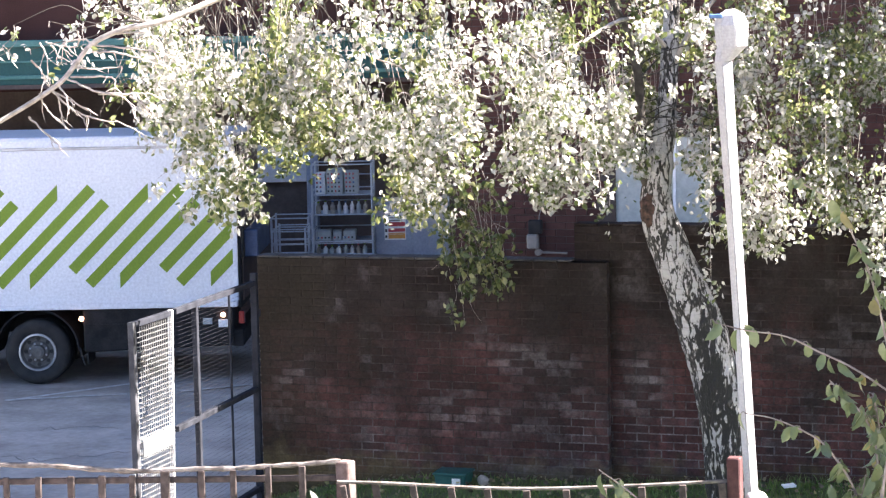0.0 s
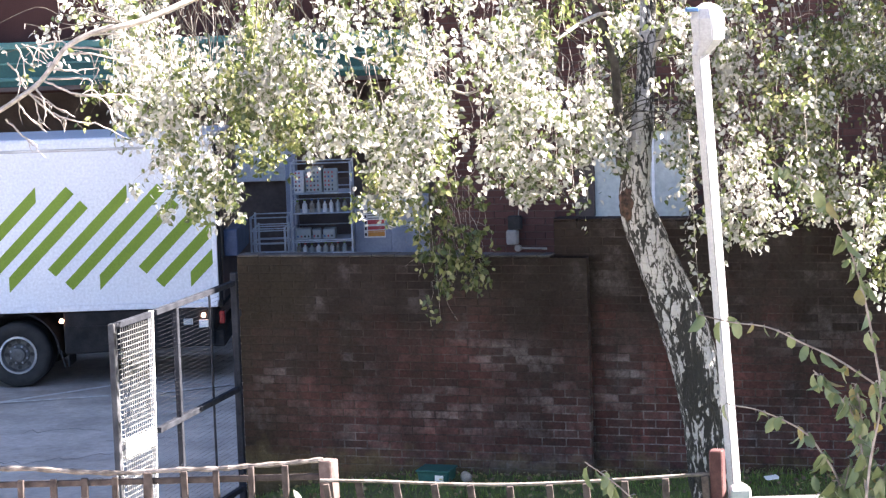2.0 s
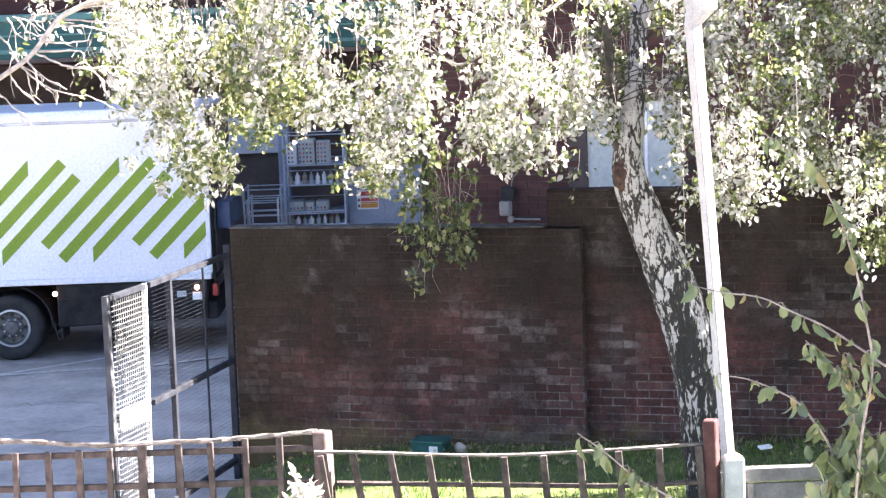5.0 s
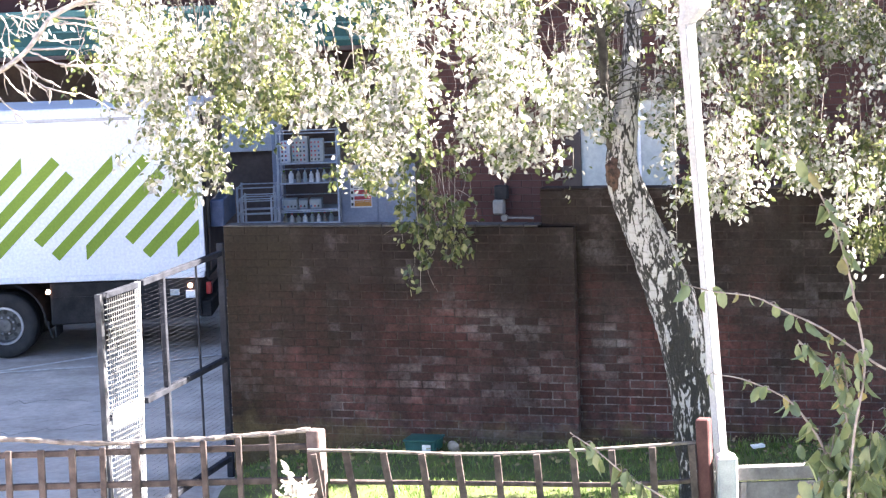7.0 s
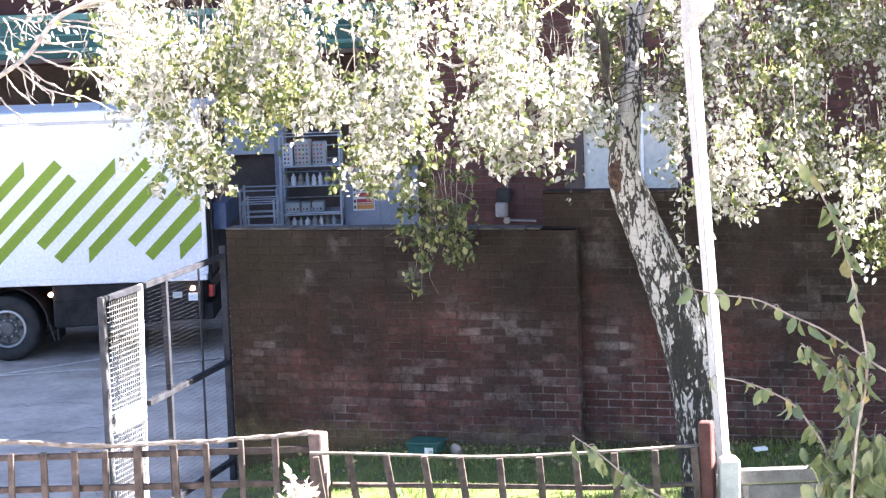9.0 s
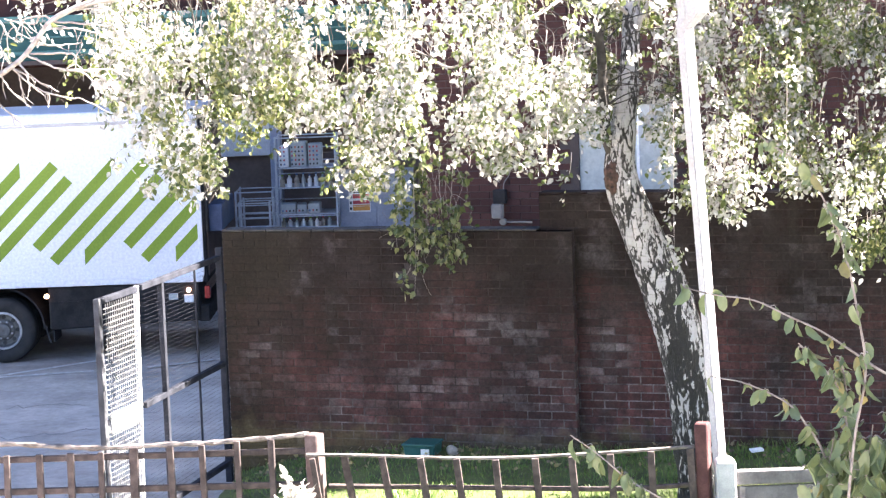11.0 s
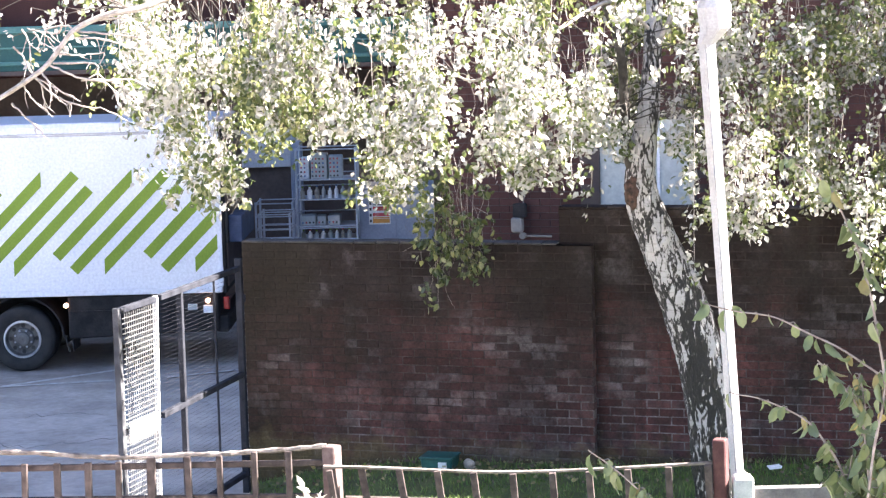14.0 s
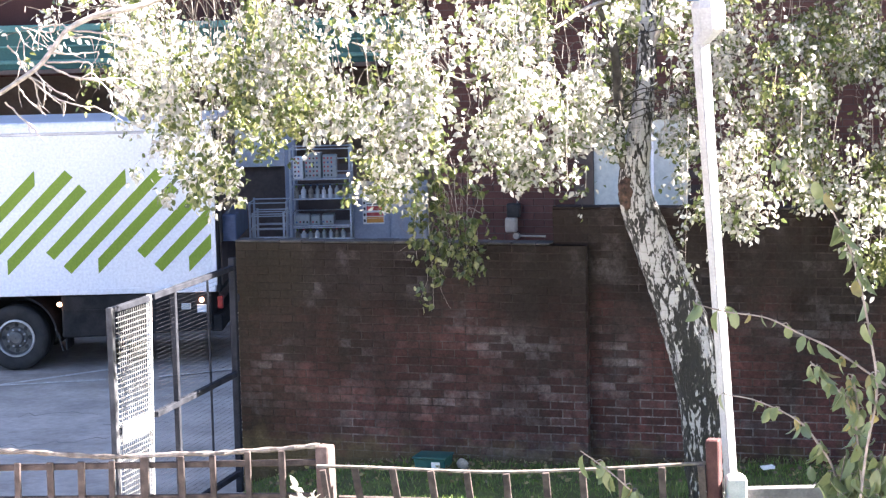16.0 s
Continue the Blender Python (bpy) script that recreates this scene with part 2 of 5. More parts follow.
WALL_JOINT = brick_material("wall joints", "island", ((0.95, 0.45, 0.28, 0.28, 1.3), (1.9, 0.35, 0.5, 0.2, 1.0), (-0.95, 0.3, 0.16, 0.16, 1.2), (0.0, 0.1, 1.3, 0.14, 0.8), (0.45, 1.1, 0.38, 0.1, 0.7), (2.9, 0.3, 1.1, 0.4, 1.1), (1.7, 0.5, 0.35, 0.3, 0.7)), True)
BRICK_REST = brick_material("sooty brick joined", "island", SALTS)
HOUSE_BRICK_SINGLE = material("house brick single", (0.048, 0.022, 0.0195), (0.072, 0.035, 0.031), 1.1, 0.9, 60, 0.4, spread=0.2, random_by="object", specular=0.2)
HOUSE_BRICK = material("house brick", (0.048, 0.022, 0.0195), (0.072, 0.035, 0.031), 1.1, 0.9, 60, 0.4, spread=0.2, random_by="island", specular=0.2)
COPING = material("mossy coping", (0.025, 0.023, 0.022), (0.062, 0.058, 0.055), 7, 0.9, 70, 0.5)
WHITE = material("white painted panel", (0.64, 0.665, 0.715), (0.71, 0.73, 0.77), 0.8, 0.45, 30, 0.02)
GREEN = material("green vinyl", (0.165, 0.25, 0.022), (0.19, 0.285, 0.03), 1.0, 0.5, 40, 0.02, specular=0.25)
CHASSIS = material("dirty black chassis", (0.012, 0.012, 0.013), (0.026, 0.025, 0.025), 5, 0.8, 40, 0.2, specular=0.2)
RUBBER = material("tyre rubber", (0.015, 0.015, 0.016), (0.032, 0.031, 0.03), 6, 0.85, 60, 0.3)
STEEL = material("galvanised steel", (0.30, 0.31, 0.33), (0.42, 0.43, 0.45), 6, 0.45, 60, 0.1, metal=0.6)
RIM = material("painted wheel steel", (0.07, 0.068, 0.065), (0.14, 0.137, 0.132), 9, 0.6, 40, 0.1)
# gate paint made darker to hold the shade lying on the inner leaf
GATE_PAINT = material("shade-darkened gate paint", (0.018, 0.019, 0.024), (0.034, 0.036, 0.044), 9, 0.9, 60, 0.2, specular=0.08)
# lighter copy of the gate paint for the sunlit end post
GATE_GREY = material("sunlit grey gate paint", (0.045, 0.046, 0.052), (0.085, 0.086, 0.094), 9, 0.8, 60, 0.2, specular=0.15)
MESH_STEEL = material("zinc mesh", (0.12, 0.12, 0.12), (0.22, 0.22, 0.215), 8, 0.5, 60, 0.1)
ZINC = material("bright zinc plate", (0.42, 0.42, 0.42), (0.56, 0.56, 0.55), 8, 0.5, 60, 0.1)
TEAL = material("green cladding", (0.015, 0.078, 0.072), (0.023, 0.098, 0.09), 1.2, 0.5, 30, 0.05, specular=0.25)
TEAL_LIGHT = material("green cladding trim", (0.05, 0.17, 0.155), (0.075, 0.21, 0.19), 2, 0.5, 30, 0.05)
SHUTTER = material("pale grey sheet", (0.34, 0.375, 0.37), (0.42, 0.45, 0.45), 1.4, 0.5, 20, 0.05)
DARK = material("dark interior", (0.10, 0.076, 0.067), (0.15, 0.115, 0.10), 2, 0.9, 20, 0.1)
CABINET = material("blue grey cabinet paint", (0.23, 0.27, 0.35), (0.30, 0.335, 0.42), 3, 0.5, 30, 0.05)
BLUE_LOAD = material("faded blue load wrap", (0.05, 0.08, 0.15), (0.085, 0.12, 0.21), 5, 0.6, 40, 0.1)
CAGE = material("cage tube", (0.42, 0.46, 0.52), (0.55, 0.59, 0.64), 5, 0.45, 30, 0.05)
BLUE_PLASTIC = material("blue crate plastic", (0.05, 0.11, 0.25), (0.08, 0.16, 0.32), 4, 0.5, 30, 0.05)
WOOD = material("weathered fence timber", (0.036, 0.026, 0.024), (0.088, 0.066, 0.060), 14, 0.85, 90, 0.5)
WOOD_PALE = material("pale rail timber", (0.085, 0.070, 0.062), (0.23, 0.20, 0.185), 12, 0.85, 90, 0.5)
RED_POST = material("red brown stained post", (0.055, 0.017, 0.018), (0.088, 0.036, 0.034), 10, 0.8, 80, 0.4)
FADED_POST = material("faded post stain", (0.072, 0.044, 0.041), (0.135, 0.10, 0.094), 9, 0.85, 80, 0.4)
CONCRETE = material("post concrete", (0.32, 0.32, 0.33), (0.46, 0.46, 0.46), 7, 0.9, 120, 0.4)
BOARD = material("grey gravel board", (0.105, 0.096, 0.098), (0.185, 0.172, 0.174), 6, 0.9, 50, 0.6)
BOARD_DARK = material("darker grey gravel board", (0.085, 0.080, 0.085), (0.165, 0.155, 0.16), 6, 0.9, 50, 0.6)
POLE = material("white painted concrete", (0.36, 0.345, 0.35), (0.43, 0.415, 0.42), 8, 0.75, 60, 0.0)
BARK = bark_material("birch bark")
TWIG = material("birch twig", (0.24, 0.21, 0.185), (0.40, 0.36, 0.325), 20, 0.7, 90, 0.2)
DARK_LIMB = material("dark birch limb", (0.03, 0.026, 0.022), (0.085, 0.075, 0.066), 14, 0.85, 90, 0.4, specular=0.2)
SHRUB_TWIG = material("shrub twig", (0.14, 0.115, 0.10), (0.25, 0.22, 0.19), 20, 0.7, 90, 0.2)
# near-white and dark green shares put sunlit and shaded leaves into the colour
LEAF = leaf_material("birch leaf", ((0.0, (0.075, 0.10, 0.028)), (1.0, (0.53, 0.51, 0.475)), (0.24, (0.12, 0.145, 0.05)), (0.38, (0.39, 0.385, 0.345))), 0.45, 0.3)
# greener leaves, also used as the shaded copy of the birch leaf
GREEN_SHADE_LEAF = leaf_material("green and shaded birch leaf", ((0.0, (0.050, 0.070, 0.020)), (1.0, (0.36, 0.35, 0.17)), (0.5, (0.085, 0.108, 0.032)), (0.8, (0.20, 0.215, 0.075))), 0.4, 0.28)
SHRUB_LEAF = leaf_material("shrub leaf", ((0.0, (0.065, 0.10, 0.045)), (1.0, (0.27, 0.25, 0.085)), (0.4, (0.10, 0.14, 0.066)), (0.75, (0.17, 0.20, 0.085))), 0.3, 0.34)
YELLOW_LEAF = leaf_material("yellowed leaf", ((0.0, (0.24, 0.16, 0.075)), (1.0, (0.27, 0.26, 0.085))), 0.35, 0.5)
DEAD_LEAF = leaf_material("fallen leaf", ((0.0, (0.10, 0.07, 0.045)), (1.0, (0.34, 0.29, 0.12)), (0.6, (0.17, 0.125, 0.08))), 0.25, 0.6)
# strong sunlight is put into this near-white leaf colour
SUNLIT_WHITE_LEAF = leaf_material("sunlit white leaf", ((0.0, (0.55, 0.52, 0.46)), (1.0, (0.65, 0.62, 0.55))), 0.35, 0.6)
GRASS = leaf_material("grass blade", ((0.0, (0.075, 0.15, 0.026)), (1.0, (0.21, 0.26, 0.065)), (0.5, (0.12, 0.20, 0.04))), 0.3, 0.5)
TEAL_PLASTIC = material("dark green plastic", (0.012, 0.075, 0.07), (0.02, 0.10, 0.09), 5, 0.4, 40, 0.05)
PAPER = material("white label", (0.75, 0.75, 0.74), (0.8, 0.8, 0.79), 5, 0.7, 40, 0.0)
RED = material("red print", (0.45, 0.05, 0.06), (0.5, 0.07, 0.08), 5, 0.6, 40, 0.0)
ORANGE = material("orange print", (0.6, 0.25, 0.05), (0.65, 0.3, 0.07), 5, 0.6, 40, 0.0)
BLACK = material("black print", (0.02, 0.02, 0.02), (0.03, 0.03, 0.03), 5, 0.6, 40, 0.0)
STONE = material("pale stone", (0.25, 0.22, 0.18), (0.38, 0.35, 0.30), 20, 0.9, 80, 0.5)
MARKER = glow_material("lit amber marker lens", (1.0, 0.52, 0.30), 1.5)
TAIL = material("red tail lens", (0.25, 0.01, 0.012), (0.3, 0.02, 0.02), 5, 0.25, 40, 0.0)
METER = material("beige housing", (0.15, 0.142, 0.13), (0.20, 0.19, 0.175), 6, 0.6, 40, 0.05)
SCAR = material("bark scar", (0.022, 0.015, 0.013), (0.10, 0.055, 0.042), 25, 0.9, 80, 0.5)


# ---- mesh helpers ----
def part(name, bm, mat, parent=None, label="", smooth=False):
    me = bpy.data.meshes.new(name)
    bm.to_mesh(me)
    bm.free()
    me.materials.append(mat)
    if smooth:
        for p in me.polygons:
            p.use_smooth = True
    ob = new(name, me)
    ob.parent = parent
    if label:
        ob["label"] = label
    return ob


def thing(name, m, label, category, group="", kind=""):
    ob = new(name)
    ob.matrix_basis = m
    return tagged(ob, label, category, group, kind)


def block(bm, x0, x1, y0, y1, z0, z1, bevel=0.0, m=None):
    r = bmesh.ops.create_cube(bm, size=1.0)
    vs = r["verts"]
    for v in vs:
        v.co = Vector(((x0 + x1) / 2 + v.co.x * (x1 - x0), (y0 + y1) / 2 + v.co.y * (y1 - y0), (z0 + z1) / 2 + v.co.z * (z1 - z0)))
    if bevel:
        es = list({e for v in vs for e in v.link_edges})
        g = bmesh.ops.bevel(bm, geom=es, offset=bevel, segments=1, affect="EDGES", profile=0.7)
        vs = g["verts"]
    if m is not None:
        bmesh.ops.transform(bm, matrix=m, verts=list({v for v in vs}))
    return bm


def cube(x0, x1, y0, y1, z0, z1, bevel=0.0, m=None):
    return block(bmesh.new(), x0, x1, y0, y1, z0, z1, bevel, m)


def tube(bm, pts, radii, sides=8, caps=True):
    """A tapered tube along points."""
    pts = [Vector(p) for p in pts]
    rings = []
    up = Vector((0.31, 0.95, 0.07)).normalized()
    for i, p in enumerate(pts):
        d = (pts[min(i + 1, len(pts) - 1)] - pts[max(i - 1, 0)]).normalized()
        a = d.cross(up)
        if a.length < 0.1:
            a = d.cross(Vector((1, 0, 0)))
        a.normalize()
        c = d.cross(a)
        r = radii[i] if hasattr(radii, "__len__") else radii
        rings.append([bm.verts.new(p + (a * math.cos(k * math.tau / sides) + c * math.sin(k * math.tau / sides)) * r) for k in range(sides)])
    for r0, r1 in zip(rings, rings[1:]):
        for k in range(sides):
            bm.faces.new((r0[k], r0[(k + 1) % sides], r1[(k + 1) % sides], r1[k]))
    if caps:
        bm.faces.new(rings[0])
        bm.faces.new(list(reversed(rings[-1])))
    return bm


def lathe(bm, profile, sides=32, axis="Y", centre=(0, 0, 0), caps=True):
    """profile: (radius, along) pairs turned about an axis."""
    cx, cy, cz = centre
    rings = []
    for r, h in profile:
        ring = []
        for k in range(sides):
            a = k * math.tau / sides
            u, w = r * math.cos(a), r * math.sin(a)
            co = (cx + u, cy + h, cz + w) if axis == "Y" else (cx + u, cy + w, cz + h)
            ring.append(bm.verts.new(co))
        rings.append(ring)
    for r0, r1 in zip(rings, rings[1:]):
        for k in range(sides):
            bm.faces.new((r0[k], r0[(k + 1) % sides], r1[(k + 1) % sides], r1[k]))
    if caps:
        bm.faces.new(rings[0])
        bm.faces.new(list(reversed(rings[-1])))
    bmesh.ops.recalc_face_normals(bm, faces=bm.faces)
    return bm


def smoothed(pts, per=5):
    """Catmull-Rom through the points."""
    pts = [Vector(p) for p in pts]
    q = [pts[0] * 2 - pts[1]] + pts + [pts[-1] * 2 - pts[-2]]
    out = []
    for i in range(1, len(q) - 2):
        for k in range(per):
            t = k / per
            a, b, c, d = q[i - 1], q[i], q[i + 1], q[i + 2]
            out.append(0.5 * (2 * b + (c - a) * t + (2 * a - 5 * b + 4 * c - d) * t * t + (3 * b - a - 3 * c + d) * t ** 3))
    out.append(pts[-1])
    return out


def lerp_table(x, table):
    for (x0, y0), (x1, y1) in zip(table, table[1:]):
        if x <= x1:
            return y0 + (y1 - y0) * max(0.0, (x - x0) / (x1 - x0))
    return table[-1][1]


# ---- ground ----
YARD = -0.35
WALL_M = pose(-2.055, 19.5, 0, 0, 0, -17.2)


def ground_z(x, y):
    """Level yard; the lawn side climbs gently towards +x."""
    bank = lerp_table(x, [(-2.2, YARD), (-1.5, -0.17), (-0.5, -0.02), (1.2, 0.0), (2.6, 0.08), (9, 0.1)])
    edge = 19.5 - 0.31 * (x + 2.04)
    f = min(1.0, max(0.0, (edge + 0.12 - y) / 0.1))
    return YARD + (bank - YARD) * f


def build_ground():
    bm = bmesh.new()
    xs = [-900, -200, -60, -20] + [-12 + 0.5 * i for i in range(19)] + [-2.6 + 0.4 * i for i in range(24)] + [8, 12, 20, 60, 200, 900]
    ys = [-900, -200, -60, -20, 0, 6, 10, 12, 14, 15, 16, 17, 17.5, 18, 18.2, 18.4, 18.6, 18.8, 19, 19.2, 19.4, 19.6, 20, 22, 25, 28, 32, 40, 60, 200, 900]
    g = [[bm.verts.new((x, y, ground_z(x, y) - (0.0 if x < -2.2 or y > 19.6 else 0.06))) for x in xs] for y in ys]
    for j in range(len(ys) - 1):
        for i in range(len(xs) - 1):
            bm.faces.new((g[j][i], g[j][i + 1], g[j + 1][i + 1], g[j + 1][i]))
    tagged(part("ground", bm, ASPHALT), "worn grey asphalt yard", "ground", kind="structure")
    bm = bmesh.new()
    lx = [-2.05 + 0.25 * i for i in range(45)]
    rows = []
    for j in range(26):
        row = []
        for x in lx:
            edge = 19.5 - 0.31 * (x + 2.04) - 0.005
            y = 8.0 + (edge - 8.0) * (j / 25)
            row.append(bm.verts.new((x + (0.06 * math.sin(3 * y) if x < -2 else 0), y, ground_z(x, y) + 0.025 * noise.noise((x * 1.5, y * 1.5, 0)))))
        rows.append(row)
    for j in range(25):
        for i in range(44):
            bm.faces.new((rows[j][i], rows[j][i + 1], rows[j + 1][i + 1], rows[j + 1][i]))
    tagged(part("lawn", bm, EARTH, smooth=True), "rough green lawn below the wall", "lawn", kind="structure")
    for lift, (x0, y0, x1, y1) in enumerate(((-5.82, 25.28, -4.30, 26.50), (-5.83, 25.32, -4.37, 25.60), (-3.71, 25.68, -2.84, 26.14))):
        bm = bmesh.new()
        n = Vector((y0 - y1, x1 - x0, 0)).normalized() * 0.045
        bm.faces.new([bm.verts.new((a, b, YARD + 0.004 + 0.004 * lift)) for a, b in ((x0 - n.x, y0 - n.y), (x1 - n.x, y1 - n.y), (x1 + n.x, y1 + n.y), (x0 + n.x, y0 + n.y))])
        tagged(part("parking_line", bm, LINE), "faded white parking bay line", "road marking", kind="structure")

    rng = random.Random(17)
    for x, y, ln in ((-5.0, 23.4, 0.9), (-3.9, 22.6, 0.7), (-4.6, 21.6, 1.0), (-3.4, 24.2, 0.5), (-4.3, 20.4, 0.8), (-3.1, 21.2, 0.6), (-5.4, 22.0, 0.8), (-3.6, 19.0, 0.7)):
        bm = bmesh.new()
        a = rng.uniform(-0.5, 0.5)
        px = [(x + ln * k / 9 * math.cos(a) + rng.gauss(0, .02), y + ln * k / 9 * math.sin(a) + rng.gauss(0, .06)) for k in range(10)]
        up = [bm.verts.new((u, v + rng.uniform(0.008, 0.03), YARD + 0.003)) for u, v in px]
        dn = [bm.verts.new((u, v - rng.uniform(0.008, 0.03), YARD + 0.003)) for u, v in px]
        for k in range(9):
            bm.faces.new((dn[k], dn[k + 1], up[k + 1], up[k]))
        tagged(part("crack", bm, TAR), "dark tarred crack in the asphalt", "crack", kind="structure")


build_ground()


# ---- boundary walls: mortar core; the bricks are laid at the end of the file ----
def wall_core(name, boxes, label):
    bm = bmesh.new()
    for b in boxes:
        block(bm, *b)
    ob = part(name, bm, WALL_JOINT)
    ob.matrix_basis = WALL_M
    return tagged(ob, label, "brick wall", kind="structure")


LOW_TOP, HIGH_TOP = 1.993, 2.312
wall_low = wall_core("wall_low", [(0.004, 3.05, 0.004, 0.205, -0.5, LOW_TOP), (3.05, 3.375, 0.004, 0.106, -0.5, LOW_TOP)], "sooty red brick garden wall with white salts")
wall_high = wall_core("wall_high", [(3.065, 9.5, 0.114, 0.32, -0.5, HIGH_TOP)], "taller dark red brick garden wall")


# ---- buildings ----
HOUSE_SITES = []


def build_right_building():
    """Brick block behind the wall and parallel to it."""
    w = thing("building", pose(1.5, 22, 0, 0, 0, -17.2) @ pose(-1.5, 0, 0), "dark red brick building with a pale boarded window", "building", kind="structure")
    bm = bmesh.new()
    x0, x1, top = -0.28, 20.0, 12.9
    # core with an opening for the boarded window
    wx0, wx1, wz0, wz1 = 1.49, 2.50, 1.99, 2.93
    for b in ((x0, wx0, 0.01, 0.3, YARD - .1, top), (wx1, x1, 0.01, 0.3, YARD - .1, top), (wx0, wx1, 0.01, 0.3, YARD - .1, wz0), (wx0, wx1, 0.01, 0.3, wz1, top),
              (x0, x0 + 0.3, 0.3, 14, YARD - .1, top), (x1 - .3, x1, 0.3, 14, YARD - .1, top), (x0, x1, 13.7, 14, YARD - .1, top)):
        block(bm, *b)
    part("wall", bm, MORTAR, w)
    part("roof", cube(x0 - 0.1, x1, -0.12, 14, top, top + 0.2, 0.01), COPING, w)
    HOUSE_SITES.append((w, x0, (wx0, wx1, wz0, wz1)))
    win = part("window", cube(wx0 + 0.004, wx1 - 0.004, 0.04, 0.08, wz0 + 0.004, wz1 - 0.004), SHUTTER, w, "pale grey boarded window panel")
    part("frame", cube(wx0 + 0.62, wx0 + 0.65, 0.025, 0.04, wz0 + 0.01, wz1 - 0.01, 0.004), WHITE, win)
    part("sill", cube(wx0 - 0.05, wx1 + 0.05, -0.06, 0.04, wz0 - 0.06, wz0, 0.006), COPING, win)


def build_back_building():
    """Loading side: dark bay under a green canopy, brick above."""
    w = thing("warehouse", pose(0, 31, 0), "brick warehouse with a green canopy over a dark loading bay", "building", kind="structure")
    part("wall", cube(-16, 0.5, 0.0, 0.3, 3.3, 9.0), HOUSE_BRICK, w, "red brick upper wall")
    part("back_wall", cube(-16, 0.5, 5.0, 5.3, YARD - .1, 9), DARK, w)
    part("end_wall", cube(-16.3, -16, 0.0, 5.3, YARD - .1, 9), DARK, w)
    part("roof", cube(-16.4, 0.5, -0.1, 5.4, 9.0, 9.2), COPING, w)
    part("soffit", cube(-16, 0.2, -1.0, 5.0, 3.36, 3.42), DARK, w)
    c = part("canopy", cube(-16, -0.31, -1.0, -0.02, 3.42, 4.02, 0.01), TEAL, w, "teal green metal canopy fascia")
    part("trim", cube(-16, -0.31, -1.05, -0.99, 3.50, 3.56, 0.01), TEAL_LIGHT, c)
    part("trim", cube(-16, -0.31, -1.07, -0.99, 3.96, 4.06, 0.01), TEAL_LIGHT, c)
    part("trim", cube(-16, -0.31, -1.03, -0.99, 3.74, 3.765, 0.004), TEAL_LIGHT, c)
    part("column", cube(-2.42, -2.25, -0.9, -0.74, YARD, 3.36, 0.015), CABINET, w, "blue grey steel column")
    part("panel", cube(-4.2, -2.42, 0.2, 0.28, 1.86, 2.42, 0.01), WHITE, w, "pale grey sheet panel above the bay")
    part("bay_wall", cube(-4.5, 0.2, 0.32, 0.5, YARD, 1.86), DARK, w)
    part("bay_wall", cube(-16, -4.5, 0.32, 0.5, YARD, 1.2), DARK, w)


def build_shade_wall():
    """Plain gable added out of view on the sun's side, to shade the fruit tree."""
    w = thing("shade_wall_east", pose(5.2, 4.5, 0), "added unseen brick gable that shades the fruit tree", "wall", kind="structure")
    bm = cube(0, 0.3, 0, 5.0, -0.2, 7.4)
    part("wall", bm, HOUSE_BRICK, w)
    bm = bmesh.new()
    tri = [(-0.01, -0.1, 7.41), (-0.01, 5.1, 7.41), (-0.01, 2.5, 9.6)]
    a = [bm.verts.new(p) for p in tri]
    b = [bm.verts.new((0.3, y, z)) for x, y, z in tri]
    bm.faces.new(a)
    bm.faces.new(b[::-1])
    for i in range(3):
        bm.faces.new((a[i], b[i], b[(i + 1) % 3], a[(i + 1) % 3]))
    bmesh.ops.recalc_face_normals(bm, faces=bm.faces)
    part("gable", bm, HOUSE_BRICK, w)


build_shade_wall()
build_right_building()
build_back_building()


# ---- delivery truck in the yard ----
def wheel(parent, x, y, z):
    w = new("wheel")
    w.parent = parent
    w.location = (x, y, z)
    bm = bmesh.new()
    lathe(bm, [(0.243, 0.0), (0.253, -0.015), (0.36, -0.03), (0.405, -0.01), (0.42, 0.03), (0.42, 0.19), (0.40, 0.22), (0.243, 0.22), (0.24, 0.21), (0.24, 0.01)], 40, caps=False)
    part("tyre", bm, RUBBER, w, smooth=True)
    bm = bmesh.new()
    lathe(bm, [(0.242, 0.012), (0.238, -0.012), (0.220, -0.014), (0.205, 0.05), (0.196, 0.075), (0.14, 0.085), (0.12, 0.06), (0.092, 0.05), (0.086, -0.02), (0.055, -0.035), (0.004, -0.035)], 40, caps=False)
    rim = part("rim", bm, RIM, w, "grey painted steel wheel rim")
    bm = bmesh.new()
    lathe(bm, [(0.246, -0.002), (0.242, -0.020), (0.221, -0.022), (0.214, -0.006)], 40, caps=False)
    part("rim_flange", bm, STEEL, rim, "pale outer rim ring")
    for k in range(8):
        a = k * math.tau / 8
        bm = bmesh.new()
        # black disc stands in for the shade inside an open hand hole
        lathe(bm, [(0.027, 0.074), (0.027, 0.0765)], 10, "Y", (0.168 * math.cos(a), 0, 0.168 * math.sin(a)))
        part("hand_hole", bm, BLACK, rim)
        a += math.tau / 16
        bm = bmesh.new()
        lathe(bm, [(0.014, 0.06), (0.014, 0.03), (0.010, 0.028)], 6, "Y", (0.112 * math.cos(a), 0, 0.112 * math.sin(a)))
        part("wheel_nut", bm, STEEL, rim)


